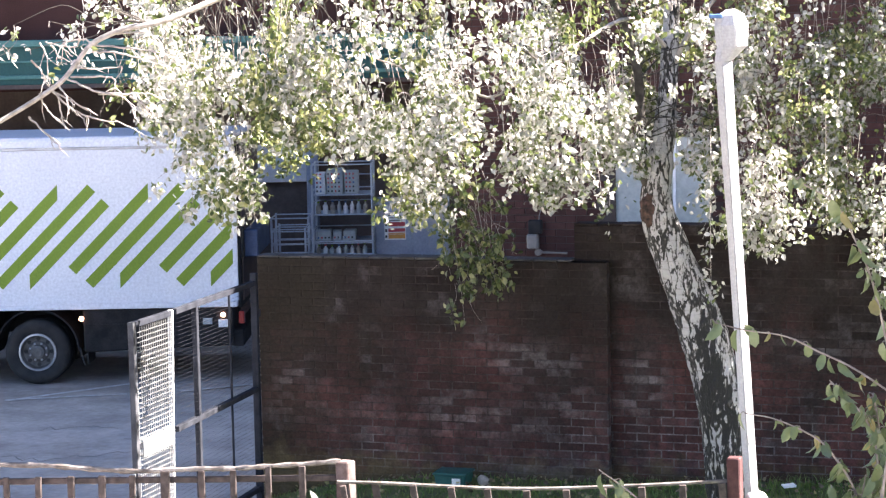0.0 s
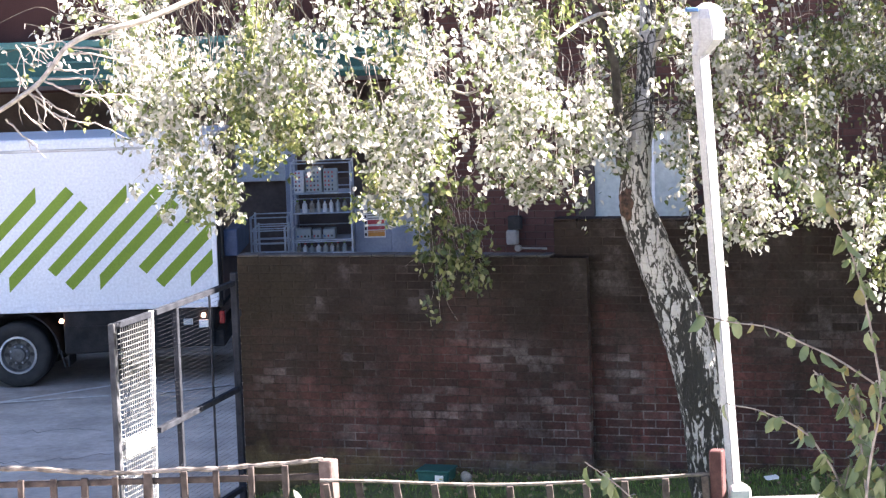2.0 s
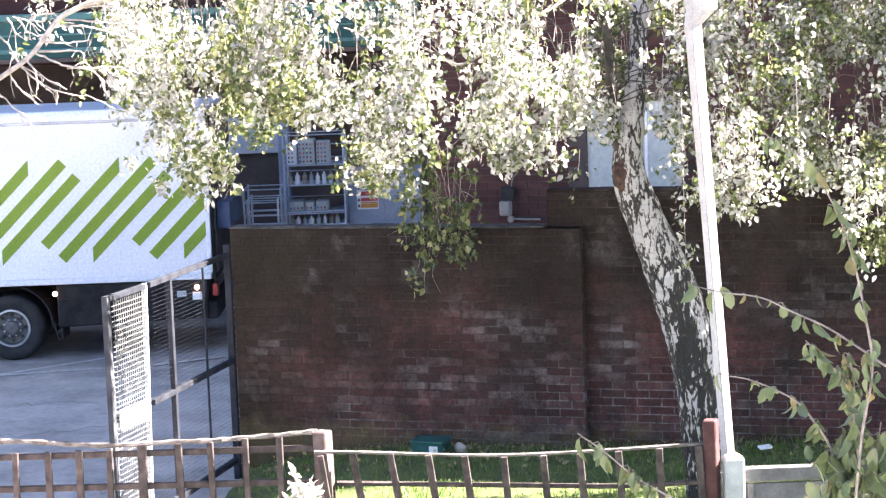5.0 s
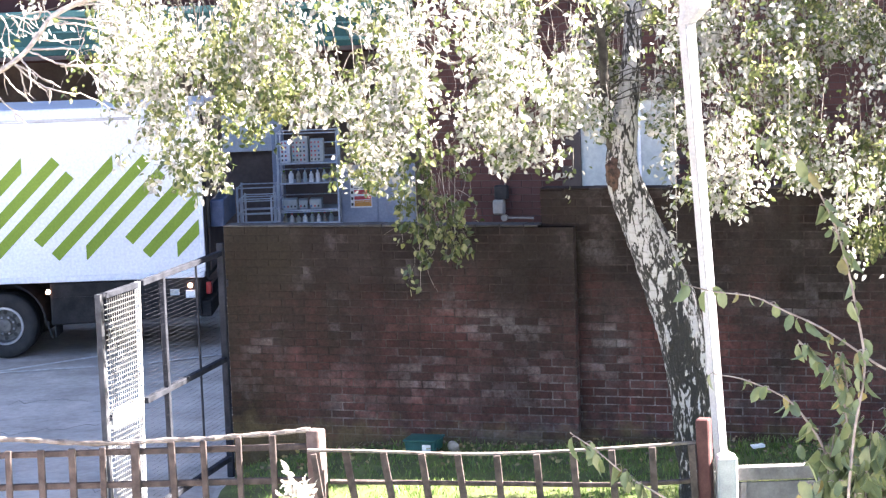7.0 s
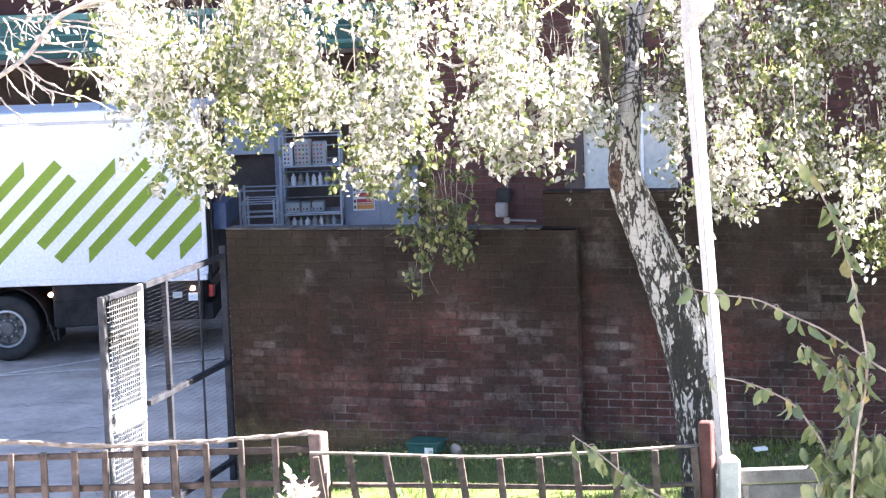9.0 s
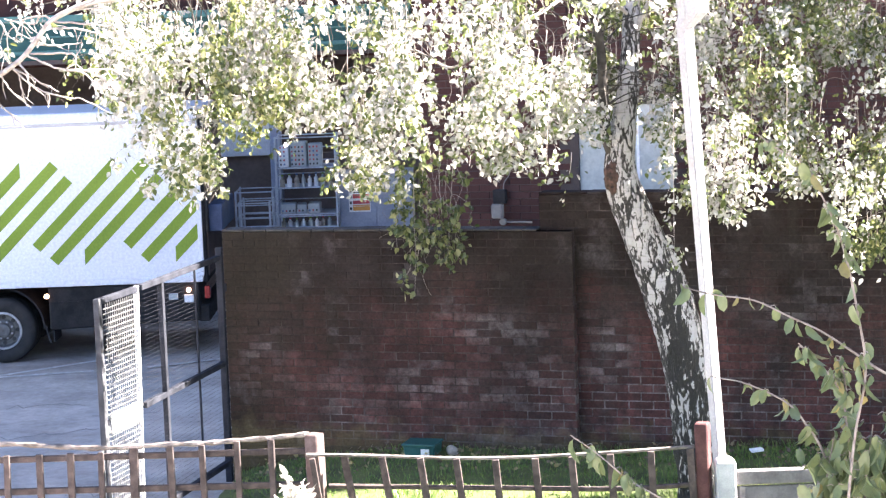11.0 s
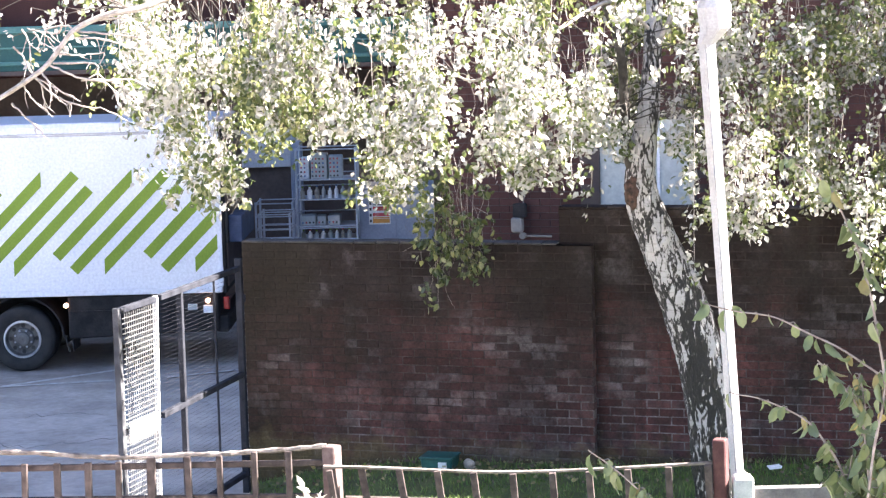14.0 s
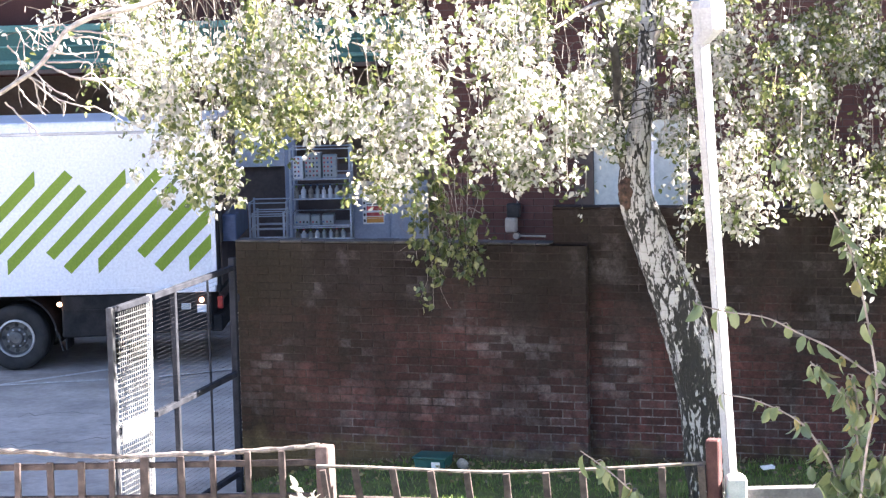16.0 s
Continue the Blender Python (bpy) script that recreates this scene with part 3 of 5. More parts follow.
def build_truck():
    t = thing("truck", pose(-3.04, 26.4, -0.30), "white box delivery truck with green diagonal stripes", "truck")
    L, W, zb, zt = 6.8, 2.36, 0.93, 3.135
    bm = cube(-L, 0, 0, W, zb + 0.05, zt, 0.0)
    bmesh.ops.bevel(bm, geom=[e for e in bm.edges if all(v.co.z > zt - 0.01 for v in e.verts)], offset=0.06, segments=4, affect="EDGES", profile=0.6)
    body = part("body", bm, WHITE, t, "white insulated box body")
    part("roof_rail", cube(-L + 0.01, -0.01, -0.014, 0.05, zt - 0.17, zt - 0.135, 0.006), STEEL, body, "thin aluminium roof rail")
    part("upper_rail", cube(-L + 0.01, -0.01, -0.010, 0.05, zt - 0.135, zt - 0.05, 0.006), WHITE, body)
    part("lower_rail", cube(-L, -0.005, -0.018, W + 0.018, zb - 0.01, zb + 0.07, 0.01), WHITE, body, "white lower side rail")
    part("corner_post", cube(-0.045, 0.012, -0.008, 0.06, zb + 0.07, zt - 0.19, 0.006), WHITE, body)
    part("rear_frame", cube(0.0, 0.05, 0.02, W - 0.02, zb - 0.02, zt - 0.05, 0.01), CHASSIS, body, "dark rear door frame")
    part("rear_door", cube(0.05, 0.07, 0.12, W - 0.12, zb + 0.06, zt - 0.15, 0.006), DARK, body, "dark rear shutter")
    part("load", cube(0.075, 0.255, 0.2, 1.75, 1.54, 1.89, 0.015), BLUE_LOAD, body, "blue load at the rear opening")
    # slanted stripes, in a pattern that repeats every 1.16 m; heights above the yard
    kinds = (("v", 1.285, "p", 2.29, -2.485), ("p", 1.425, "v", 2.43, -2.075), ("p", 1.245, "p", 2.475, -1.682))
    h = 0.098
    for rep in range(-6, 2):
        for b_kind, b_z, t_kind, t_z, off in kinds:
            off_x = off - 0.30 + rep * 1.16      # line: x = z + off_x
            corners = []
            for kind, z, s in ((b_kind, b_z, -1), (t_kind, t_z, 1)):
                xc = z + off_x
                if kind == "v":
                    pair = [(xc, z + h), (xc, z - h)]
                else:
                    pair = [(xc - h / 2, z + h / 2), (xc + h / 2, z - h / 2)]
                corners += pair if s == -1 else pair[::-1]
            bm = bmesh.new()
            ring = [bm.verts.new((x, -0.004, z)) for x, z in corners]
            f = bm.faces.new(ring)
            for plane in ((-0.05, 1), (-L + 0.02, -1)):
                geom = list(bm.verts) + list(bm.edges) + list(bm.faces)
                bmesh.ops.bisect_plane(bm, geom=geom, plane_co=(plane[0], 0, 0), plane_no=(plane[1], 0, 0), clear_outer=True)
            if not bm.faces:
                bm.free()
                continue
            g = bmesh.ops.extrude_face_region(bm, geom=list(bm.faces))
            for v in g["geom"]:
                if isinstance(v, bmesh.types.BMVert):
                    v.co.y = 0.002
            bmesh.ops.recalc_face_normals(bm, faces=bm.faces)
            part("stripe", bm, GREEN, body, "green slanted stripe")
    # running gear
    part("chassis", cube(-L - 1.5, -0.15, 0.75, 1.6, 0.55, 0.95, 0.02), CHASSIS, t)
    bm = cube(-2.0, -0.06, 0.02, 0.5, 0.36, 0.915, 0.02)
    for v in bm.verts:
        if v.co.z < 0.6 and v.co.x > -0.5:
            v.co.z += 0.06
    skirt = part("side_skirt", bm, CHASSIS, t, "dirty black side skirt")
    part("side_skirt", cube(-5.2, -3.12, 0.02, 0.5, 0.36, 0.90, 0.02), CHASSIS, t)
    part("rib", cube(-1.98, -0.10, 0.005, 0.02, 0.70, 0.725, 0.003), CHASSIS, skirt)
    bm = bmesh.new()
    arch = [(-2.61 + 0.53 * math.cos(a), 0.10, 0.38 + 0.53 * math.sin(a)) for a in [math.pi * k / 14 for k in range(15)]]
    for (p, q) in zip(arch, arch[1:]):
        vs = [bm.verts.new((x, y, z)) for x, y, z in ((p[0], 0.03, p[2]), (q[0], 0.03, q[2]), (q[0], 0.7, q[2]), (p[0], 0.7, p[2]))]
        bm.faces.new(vs)
    bmesh.ops.remove_doubles(bm, verts=bm.verts, dist=0.001)
    bmesh.ops.solidify(bm, geom=bm.faces, thickness=0.02)
    part("mudguard", bm, CHASSIS, t)
    part("mudflap", cube(-1.97, -1.955, 0.06, 0.55, 0.20, 0.75), RUBBER, t)
    part("bumper", cube(-0.10, 0.06, 0.05, W - 0.05, 0.40, 0.62, 0.02), CHASSIS, t, "black rear underrun bar")
    for wx, wy in ((-2.61, 0.06), (-2.61, 0.34), (-2.61, W - 0.36), (-7.2, 0.08), (-7.2, W - 0.36)):
        wheel(t, wx, wy, 0.37)
    part("axle", tube(bmesh.new(), [(-2.61, 0.2, 0.37), (-2.61, W - 0.2, 0.37)], 0.07, 10), CHASSIS, t)
    part("axle", tube(bmesh.new(), [(-7.2, 0.2, 0.37), (-7.2, W - 0.2, 0.37)], 0.07, 10), CHASSIS, t)
    for x, z in ((-2.02, 0.80), (-0.20, 0.82), (-5.0, 0.80)):
        bm = bmesh.new()
        lathe(bm, [(0.032, 0.0), (0.032, -0.018), (0.02, -0.026)], 12, "Y", (x, 0.015, z))
        part("marker_lamp", bm, MARKER, t, "lit amber side marker lamp")
    part("reflector_plate", cube(-0.46, -0.34, -0.004, 0.02, 0.70, 0.78, 0.004), SHUTTER, t, "pale plate with unreadable print")
    part("maker_plate", cube(-0.26, -0.14, -0.004, 0.02, 0.66, 0.76, 0.004), PAPER, t, "white plate with unreadable print")
    part("strap", tube(bmesh.new(), smoothed([(-2.05, 0.04, 0.42), (-2.03, 0.03, 0.30), (-2.0, 0.03, 0.20)], 4), 0.011, 6), RUBBER, t, "hanging black strap")
    part("tail_lamp", cube(0.00, 0.07, 0.02, 0.16, 0.70, 0.86, 0.01), TAIL, t, "red tail lamp cluster")
    part("mirror_bracket", cube(0.06, 0.10, 0.0, 0.05, 1.55, 1.95, 0.01), CHASSIS, t)
    # cab
    bm = cube(-L - 1.7, -L - 0.06, 0.03, W - 0.03, 0.55, 2.75)
    for v in bm.verts:
        if v.co.x < -L - 1.5 and v.co.z > 2:
            v.co.x += 0.35
    bmesh.ops.bevel(bm, geom=list(bm.edges), offset=0.08, segments=3, affect="EDGES")
    part("cab", bm, WHITE, t, "white cab")


build_truck()


# ---- open steel gate hinged at the end of the low wall ----
def build_gate():
    g = thing("gate", pose(-2.072, 19.32, -0.30), "open folding grey steel gate with a meshed end leaf", "gate")
    z0, z1 = 0.10, 2.10
    fold = Vector((-0.492, -1.97, 0))
    end = Vector((-0.718, -2.72, 0))
    m1 = pose(0, 0, 0, 0, 0, math.degrees(math.atan2(fold.y, fold.x)))
    d = end - fold
    m2 = pose(fold.x, fold.y, 0, 0, 0, math.degrees(math.atan2(d.y, d.x)))
    L1, L2 = fold.length, d.length

    def sagged(bm, m):
        """The outer leaf has dropped: its fold edge runs inwards towards the ground."""
        for v in bm.verts:
            if m is m2:
                v.co.x += 0.105 * (1 - v.co.z / z1) * (1 - v.co.x / L2)
            else:
                v.co.x += 0.075 * (1 - v.co.z / z1) * max(0.0, v.co.x / L1 - 0.9) * 10
        bmesh.ops.transform(bm, matrix=m, verts=bm.verts)
        return bm

    def bar(name, m, x0, x1, za, zb, w=0.025, mat=GATE_PAINT, label=""):
        return part(name, sagged(cube(x0, x1, -w, w, za, zb, 0.004), m), mat, g, label)
    bar("hinge_post", m1, -0.03, 0.03, -0.06, 2.17, 0.03)
    for m, L in ((m1, L1), (m2, L2)):
        a = 0.03 if m is m1 else 0.04
        bar("top_rail", m, a, L - 0.06, z1 - 0.05, z1 - 0.002)
        bar("middle_rail", m, a, L - 0.06, 1.047, 1.097)
        bar("bottom_rail", m, a, L - 0.06, z0, z0 + 0.05)
    bar("end_post", m2, L2 - 0.06, L2, 0.03, z1, 0.025, GATE_GREY, "grey end post, lighter for the sun on it")
    bar("end_strip", m2, L2 - 0.10, L2 - 0.062, 0.03, 1.55, 0.012, ZINC, "bright zinc strip beside the end post")
    bar("fold_post", m2, 0.0, 0.035, z0, z1, 0.02, ZINC, "bright zinc fold post")
    bar("upright", m1, 1.475, 1.525, z0 + 0.05, z1 - 0.05, 0.024)
    bar("upright", m1, 0.655, 0.675, z0 + 0.05, z1 - 0.05, 0.009)

    def weave(m, L, za, zb, step_z, step_x, r, mat, label, tall=1.0):
        bm = bmesh.new()
        n = int((zb - za) / step_z)
        for k in range(1, n):
            z = za + (zb - za) * k / n
            block(bm, 0.03, L - 0.06, 0.028, 0.028 + 2 * r, z - r * tall, z + r * tall)
        n = int(L / step_x)
        for k in range(1, n):
            x = 0.03 + (L - 0.09) * k / n
            block(bm, x - r, x + r, 0.028 + 2.2 * r, 0.028 + 4.2 * r, za, zb)
        ob = part("mesh_panel", sagged(bm, m), mat, g, label)
        ob["kind"] = "stuff"
    for za, zb in ((z0 + 0.05, 1.047), (1.097, z1 - 0.05)):
        weave(m2, L2, za, zb, 0.041, 0.045, 0.0024, MESH_STEEL, "welded bright zinc mesh", 1.5)
        # inner wires thin and dark, their shade put into the colour
        weave(m1, L1, za, zb, 0.035, 3.0, 0.0006, GATE_PAINT, "thin infill wires darkened for shade")
    bar("lock_plate", m2, 0.04, L2 - 0.11, 0.975, 1.125, 0.038, ZINC, "bright steel lock plate")
    part("drop_bolt", tube(bmesh.new(), [m2 @ Vector((L2 + 0.02, 0.0, 0.01)), m2 @ Vector((L2 + 0.02, 0.0, 0.9))], 0.012, 8), STEEL, g)
    part("hinge", cube(-0.03, 0.05, 0.022, 0.08, 1.75, 1.82, 0.004), GATE_PAINT, g)


build_gate()


# ---- timber fences along the near edge of the lawn ----
def build_fences():
    FY = 14.3
    f = thing("picket_fence", pose(0, FY, 0), "weathered brown timber picket fence", "fence", "garden fences")
    rail = smoothed([(-5.6, 0, 1.15), (-4.2, .01, 1.14), (-3.16, 0, 1.126), (-2.785, 0, 1.097), (-2.41, 0, 1.069), (-1.976, 0, 1.078), (-1.7, 0, 1.077), (-1.5, 0, 1.087), (-1.185, 0, 1.101), (-0.965, 0, 1.118)], 6)
    part("top_rail", tube(bmesh.new(), rail, [0.018 + 0.004 * math.sin(i * 1.7) for i in range(len(rail))], 7), WOOD_PALE, f, "pale crooked top rail")
    part("middle_rail", cube(-5.6, -0.99, 0.0, 0.03, 0.978, 1.022, 0.006, pose(0, 0, 0, 0, 0.35, 0) @ pose(0, 0, -0.012)), WOOD, f)
    part("lower_rail", cube(-5.6, -0.9, 0.0, 0.03, 0.722, 0.768, 0.006, pose(0, 0, 0, 0, 0.6, 0)), WOOD, f)
    spots = [-5.35 + 0.227 * k for k in range(10)] + [-3.081, -2.852, -2.636, -2.423, -2.194, -1.938, -1.717, -1.471, -1.233]
    for x in spots:
        lean = random.uniform(-1.2, 1.6)
        top = 1.045 if x < -2.3 else 1.07 if x < -1.6 else 1.09
        wide = random.uniform(0.019, 0.025) * (1.35 if abs(x + 2.194) < 0.01 else 1.0)
        m = pose(x, -0.025 + random.uniform(-.004, .004), 1.0, 0, -lean, random.uniform(-14, -4))
        part("picket", cube(-wide, wide, -0.013, 0.013, -1.32, top - 1.0, 0.004, m), WOOD, f)
    part("picket", cube(-0.022, 0.022, -0.013, 0.013, -1.2, -0.04, 0.004, pose(-0.955, -0.085, 1.0, 0, -7.5, 0)), WOOD, f)
    part("corner_post", cube(-0.052, 0.052, -0.052, 0.052, -0.25, 1.115, 0.008, pose(-0.917, 0, 0, 0, -1.0, -30)), FADED_POST, f, "faded red brown corner post")
    g = thing("picket_fence", pose(0, FY, 0), "sagging brown timber picket fence with a thin rail", "fence", "garden fences")
    top = smoothed([(-0.99, -0.075, 0.986), (-0.598, -0.03, 0.956), (-0.007, 0, 0.909), (0.389, 0, 0.896), (0.784, 0, 0.899), (1.259, 0, 0.911), (1.725, 0, 0.928)], 6)
    part("top_rail", tube(bmesh.new(), top, 0.013, 6), WOOD_PALE, g, "thin grey rail")
    low = smoothed([(-0.845, 0.01, 0.738), (0.38, 0.01, 0.678), (1.17, 0.01, 0.643), (1.72, 0.01, 0.654)], 6)
    part("lower_rail", tube(bmesh.new(), low, 0.019, 6), WOOD, g)
    for x, lean in ((-0.725, 9), (-0.461, 8.5), (-0.196, 7.5), (0.056, 6.5), (0.329, 4), (0.605, 4), (0.861, 4), (1.13, 3), (1.414, 2), (1.69, 3)):
        z = lerp_table(x, [(-0.8, 0.965), (0.3, 0.89), (0.8, 0.89), (1.7, 0.92)])
        m = pose(x, -0.025, z - 0.03, 0, -lean, random.uniform(-14, -2))
        part("picket", cube(-0.025, 0.025, -0.013, 0.013, -1.15, 0.03, 0.004, m), WOOD, g)
    part("post", cube(-0.047, 0.047, -0.047, 0.047, -0.15, 1.095, 0.008, pose(1.797, 0, 0, 0, -1.0, -22)), RED_POST, g, "red brown stained end post")
    b = thing("board_fence", pose(0, FY, 0), "low grey board fence on a concrete post", "fence")
    bm = cube(1.862, 2.002, -0.09, 0.06, -0.15, 0.83, 0.012)
    cap = bm.verts.new((1.932, -0.015, 0.868))
    roof = max(bm.faces, key=lambda q: q.calc_center_median().z if abs(q.normal.z) > 0.9 else -9)
    ring = list(roof.verts)
    bmesh.ops.delete(bm, geom=[roof], context="FACES_ONLY")
    for p, q in zip(ring, ring[1:] + ring[:1]):
        bm.faces.new((p, q, cap))
    part("post", bm, CONCRETE, b, "pale concrete fence post")
    for z0, z1 in ((-0.1, 0.12), (0.13, 0.34), (0.35, 0.49), (0.50, 0.638)):
        part("board", cube(2.006, 5.0, -0.012, 0.02, z0, z1, 0.006, pose(0, 0, 0, 0, 0.15, 0)), BOARD_DARK, b)
    part("cap_board", cube(2.006, 5.0, -0.035, 0.03, 0.645, 0.750, 0.01), BOARD, b, "pale grey capping board")
    part("cleat", cube(2.03, 2.07, -0.03, -0.013, 0.10, 0.636, 0.004), BOARD, b)


build_fences()


# ---- pale post with a flared head ----
def build_pole():
    t = thing("lamp_post", pose(1.984, 14.62, 0), "white painted octagonal concrete post with a flared head", "lamp post")
    lean = pose(0, 0, 0, 0, -3.36, 0)

    def turned(profile, sides, rz, aside=0.0):
        bm = bmesh.new()
        lathe(bm, profile, sides, "Z", (0, 0, 0))
        if aside:      # the head hangs over to one side above its collar
            for v in bm.verts:
                v.co.x += aside * min(1.0, max(0.0, (v.co.z - profile[0][1]) / 0.1))
        bmesh.ops.transform(bm, matrix=lean @ pose(0, 0, 0, 0, 0, rz), verts=bm.verts)
        bmesh.ops.bevel(bm, geom=[e for e in bm.edges if abs(e.verts[0].co.z - e.verts[1].co.z) > 0.05], offset=0.007, segments=2, affect="EDGES")
        return bm
    part("shaft", turned([(0.0515, -0.05), (0.0525, 0.9), (0.056, 2.6), (0.062, 3.5), (0.064, 3.84)], 4, -13.5), POLE, t, "square tapering white shaft")
    part("head", turned([(0.066, 3.842), (0.112, 3.94), (0.124, 4.09), (0.10, 4.16), (0.03, 4.20)], 8, 7, 0.07), POLE, t, "flared white post head")
    part("clamp", cube(-0.33, -0.24, -0.08, -0.02, 4.135, 4.165, 0.006), BLUE_PLASTIC, t, "small blue clamp")
    part("clamp_arm", cube(-0.27, -0.02, -0.055, -0.045, 4.14, 4.15), STEEL, t)


build_pole()


# ---- leaves and sprays ----
def leaf_mesh(name, places, mat, width=0.66, segs=2):
    """places: (base, direction, side, length). Each leaf is a folded blade; segs 2: birch leaf, 4: broad oval with a curl."""
    vs, fs = [], []
    outline = {2: ((0.0, 0.0), (0.28, 0.92), (0.6, 0.8), (1.0, 0.0)), 4: ((0.0, 0.0), (0.13, 0.62), (0.42, 1.0), (0.78, 0.82), (1.0, 0.0))}[segs]
    for base, d, s, size in places:
        nrm = d.cross(s)
        w = size * width * 0.5
        k = len(vs)
        mids, lefts, rights = [], [], []
        for u, h in outline:
            curl = nrm * (-(0.15 + 0.65 * (size * 7919 % 1)) * size * u * u) if segs == 4 else nrm * (-0.12 * size * u * u)
            c = base + d * (size * u) + curl
            mids.append(len(vs))
            vs.append(c)
            if h > 0:
                lift = nrm * ((0.45 if segs == 4 else 0.22) * w * h)
                lefts.append(len(vs))
                vs.append(c + s * (w * h) + lift)
                rights.append(len(vs))
                vs.append(c - s * (w * h) + lift)
        n = len(outline)
        for sidev, flip in ((lefts, False), (rights, True)):
            for i in range(n - 1):
                a = mids[i]
                b = mids[i + 1]
                if i == 0:
                    f = (a, sidev[0], b)
                elif i == n - 2:
                    f = (a, sidev[i - 1], b)
                else:
                    f = (a, sidev[i - 1], sidev[i], b)
                fs.append(f if flip else tuple(reversed(f)))
    me = bpy.data.meshes.new(name)
    me.from_pydata([tuple(v) for v in vs], [], fs)
    me.materials.append(mat)
    return me


def rand_dir(rng, down=0.95):
    v = Vector((rng.gauss(0, 1), rng.gauss(0, 1), rng.gauss(-down, 0.7)))
    return v.normalized() if v.length > 0.01 else Vector((0, 0, -1))


def side_of(d, rng):
    s = d.cross(Vector((rng.gauss(0, 1), rng.gauss(0, 1), rng.gauss(0, 1))))
    return s.normalized() if s.length > 1e-4 else Vector((1, 0, 0))


def spray(rng, length, spread, count, size=0.045, wander=1.0, keep=None):
    """A pendulous spray hanging from the origin: twig tubes and leaf places."""
    bm = bmesh.new()
    places = []
    n_twig = max(2, int(count / 22))
    drift = Vector((rng.uniform(-0.14, 0.14), rng.uniform(-0.2, 0.2), 0)) * length * wander
    main = smoothed([(0, 0, 0), drift * 0.35 + Vector((0, 0, -0.3 * length)), drift * 0.7 + Vector((rng.gauss(0, .03), 0, -0.65 * length)), drift + Vector((0, 0, -length))], 4)
    stem = main
    if keep is not None:      # the stem ends where its last leaves hang
        leafy = [i for i, p in enumerate(main) if keep(p)]
        stem = main[:max(3, (leafy[-1] if leafy else 0) + 1)]
    tube(bm, stem, [0.0030 - 0.002 * i / (len(main) - 1) for i in range(len(stem))], 4)
    twigs = [main]
    for k in range(n_twig):
        p = main[rng.randrange(0, len(main) - 2)]
        room = length + p.z
        ln = min(room, rng.uniform(0.25, 0.7))
        a = rng.uniform(0, math.tau)
        r = rng.uniform(0.3, 1.0) * spread
        out = Vector((math.cos(a) * r, math.sin(a) * r, 0))
        pts = smoothed([p, p + out * 0.5 + Vector((rng.gauss(0, .02), 0, 0.015)), p + out * 0.9 + Vector((rng.gauss(0, .035), rng.gauss(0, .02), -0.35 * ln)), p + out + Vector((rng.gauss(0, .05), rng.gauss(0, .03), -0.7 * ln)), p + out + Vector((rng.gauss(0, .05), rng.gauss(0, .03), -ln))], 3)
        twigs.append(pts)
        if keep is None or (keep(pts[len(pts) // 2]) and keep(pts[-2])):
            tube(bm, pts, [0.0019 - 0.0011 * i / (len(pts) - 1) for i in range(len(pts))], 3, False)
    for k in range(max(1, count // 5)):
        tw = twigs[rng.randrange(len(twigs))] if rng.random() > 0.12 else main
        i = rng.randrange(1, len(tw))
        c = tw[i - 1].lerp(tw[i], rng.random()) + Vector((rng.gauss(0, .015), rng.gauss(0, .015), rng.gauss(0, .015)))
        face = rand_dir(rng, 0.2)
        for _ in range(5):
            p = c + Vector((rng.gauss(0, .026), rng.gauss(0, .026), rng.gauss(0, .03)))
            d = rand_dir(rng)
            s = d.cross(face + Vector((rng.gauss(0, .5), rng.gauss(0, .5), rng.gauss(0, .5))))
            s = s.normalized() if s.length > 1e-3 else side_of(d, rng)
            places.append((p, d, s, rng.uniform(0.6, 1.25) * size))
    return bm, places


# sideways drift of the hanging tips in cm, every half second
DRIFT_MID = [10, 0, 10, 3, 5, 15, 3, -6, 0, -5, -5, 3, -9, -14, 0, -3, -10, -5, -3, 1, -6, -2, -7, -5, -3, -4, -4, -1, -2, -2, 1, -2, 0]
DRIFT_LEFT = [1, 8, 5, 1, 0, -4, -1, 3, 2, -3, 3, 0, -5, 3, 0, 1, -1, 0, 2, 3, -2, 2, -3, 1, 3, 0, 2, 4, -1, 2, 0, 3, 1]
DRIFT_RIGHT = [2, -2, 1, 3, 8, 11, 0, 0, -1, -3, 4, -2, -5, -6, 0, 2, 2, 2, 8, 3, -3, 1, -2, 3, 5, 1, 4, 6, 0, -2, 3, -1, -3]
SHRUB_DRIFT = [-8, -2, -2, 3, 11, 23, 21, 21, 13, 8, 4, 2, -3, -2, 0, 6, -5, 6, 0, 3, 9, 5, 12, 16, 21, 26, 24, 39, 11, 18, 6, 10, 6]   # mm
MOVERS = []          # (object, pivot matrix, length, drift list, gain)


def at_half(table, t):
    k = max(0.0, min(len(table) - 1.001, t * 2))
    i = int(k)
    return table[i] + (table[i + 1] - table[i]) * (k - i)


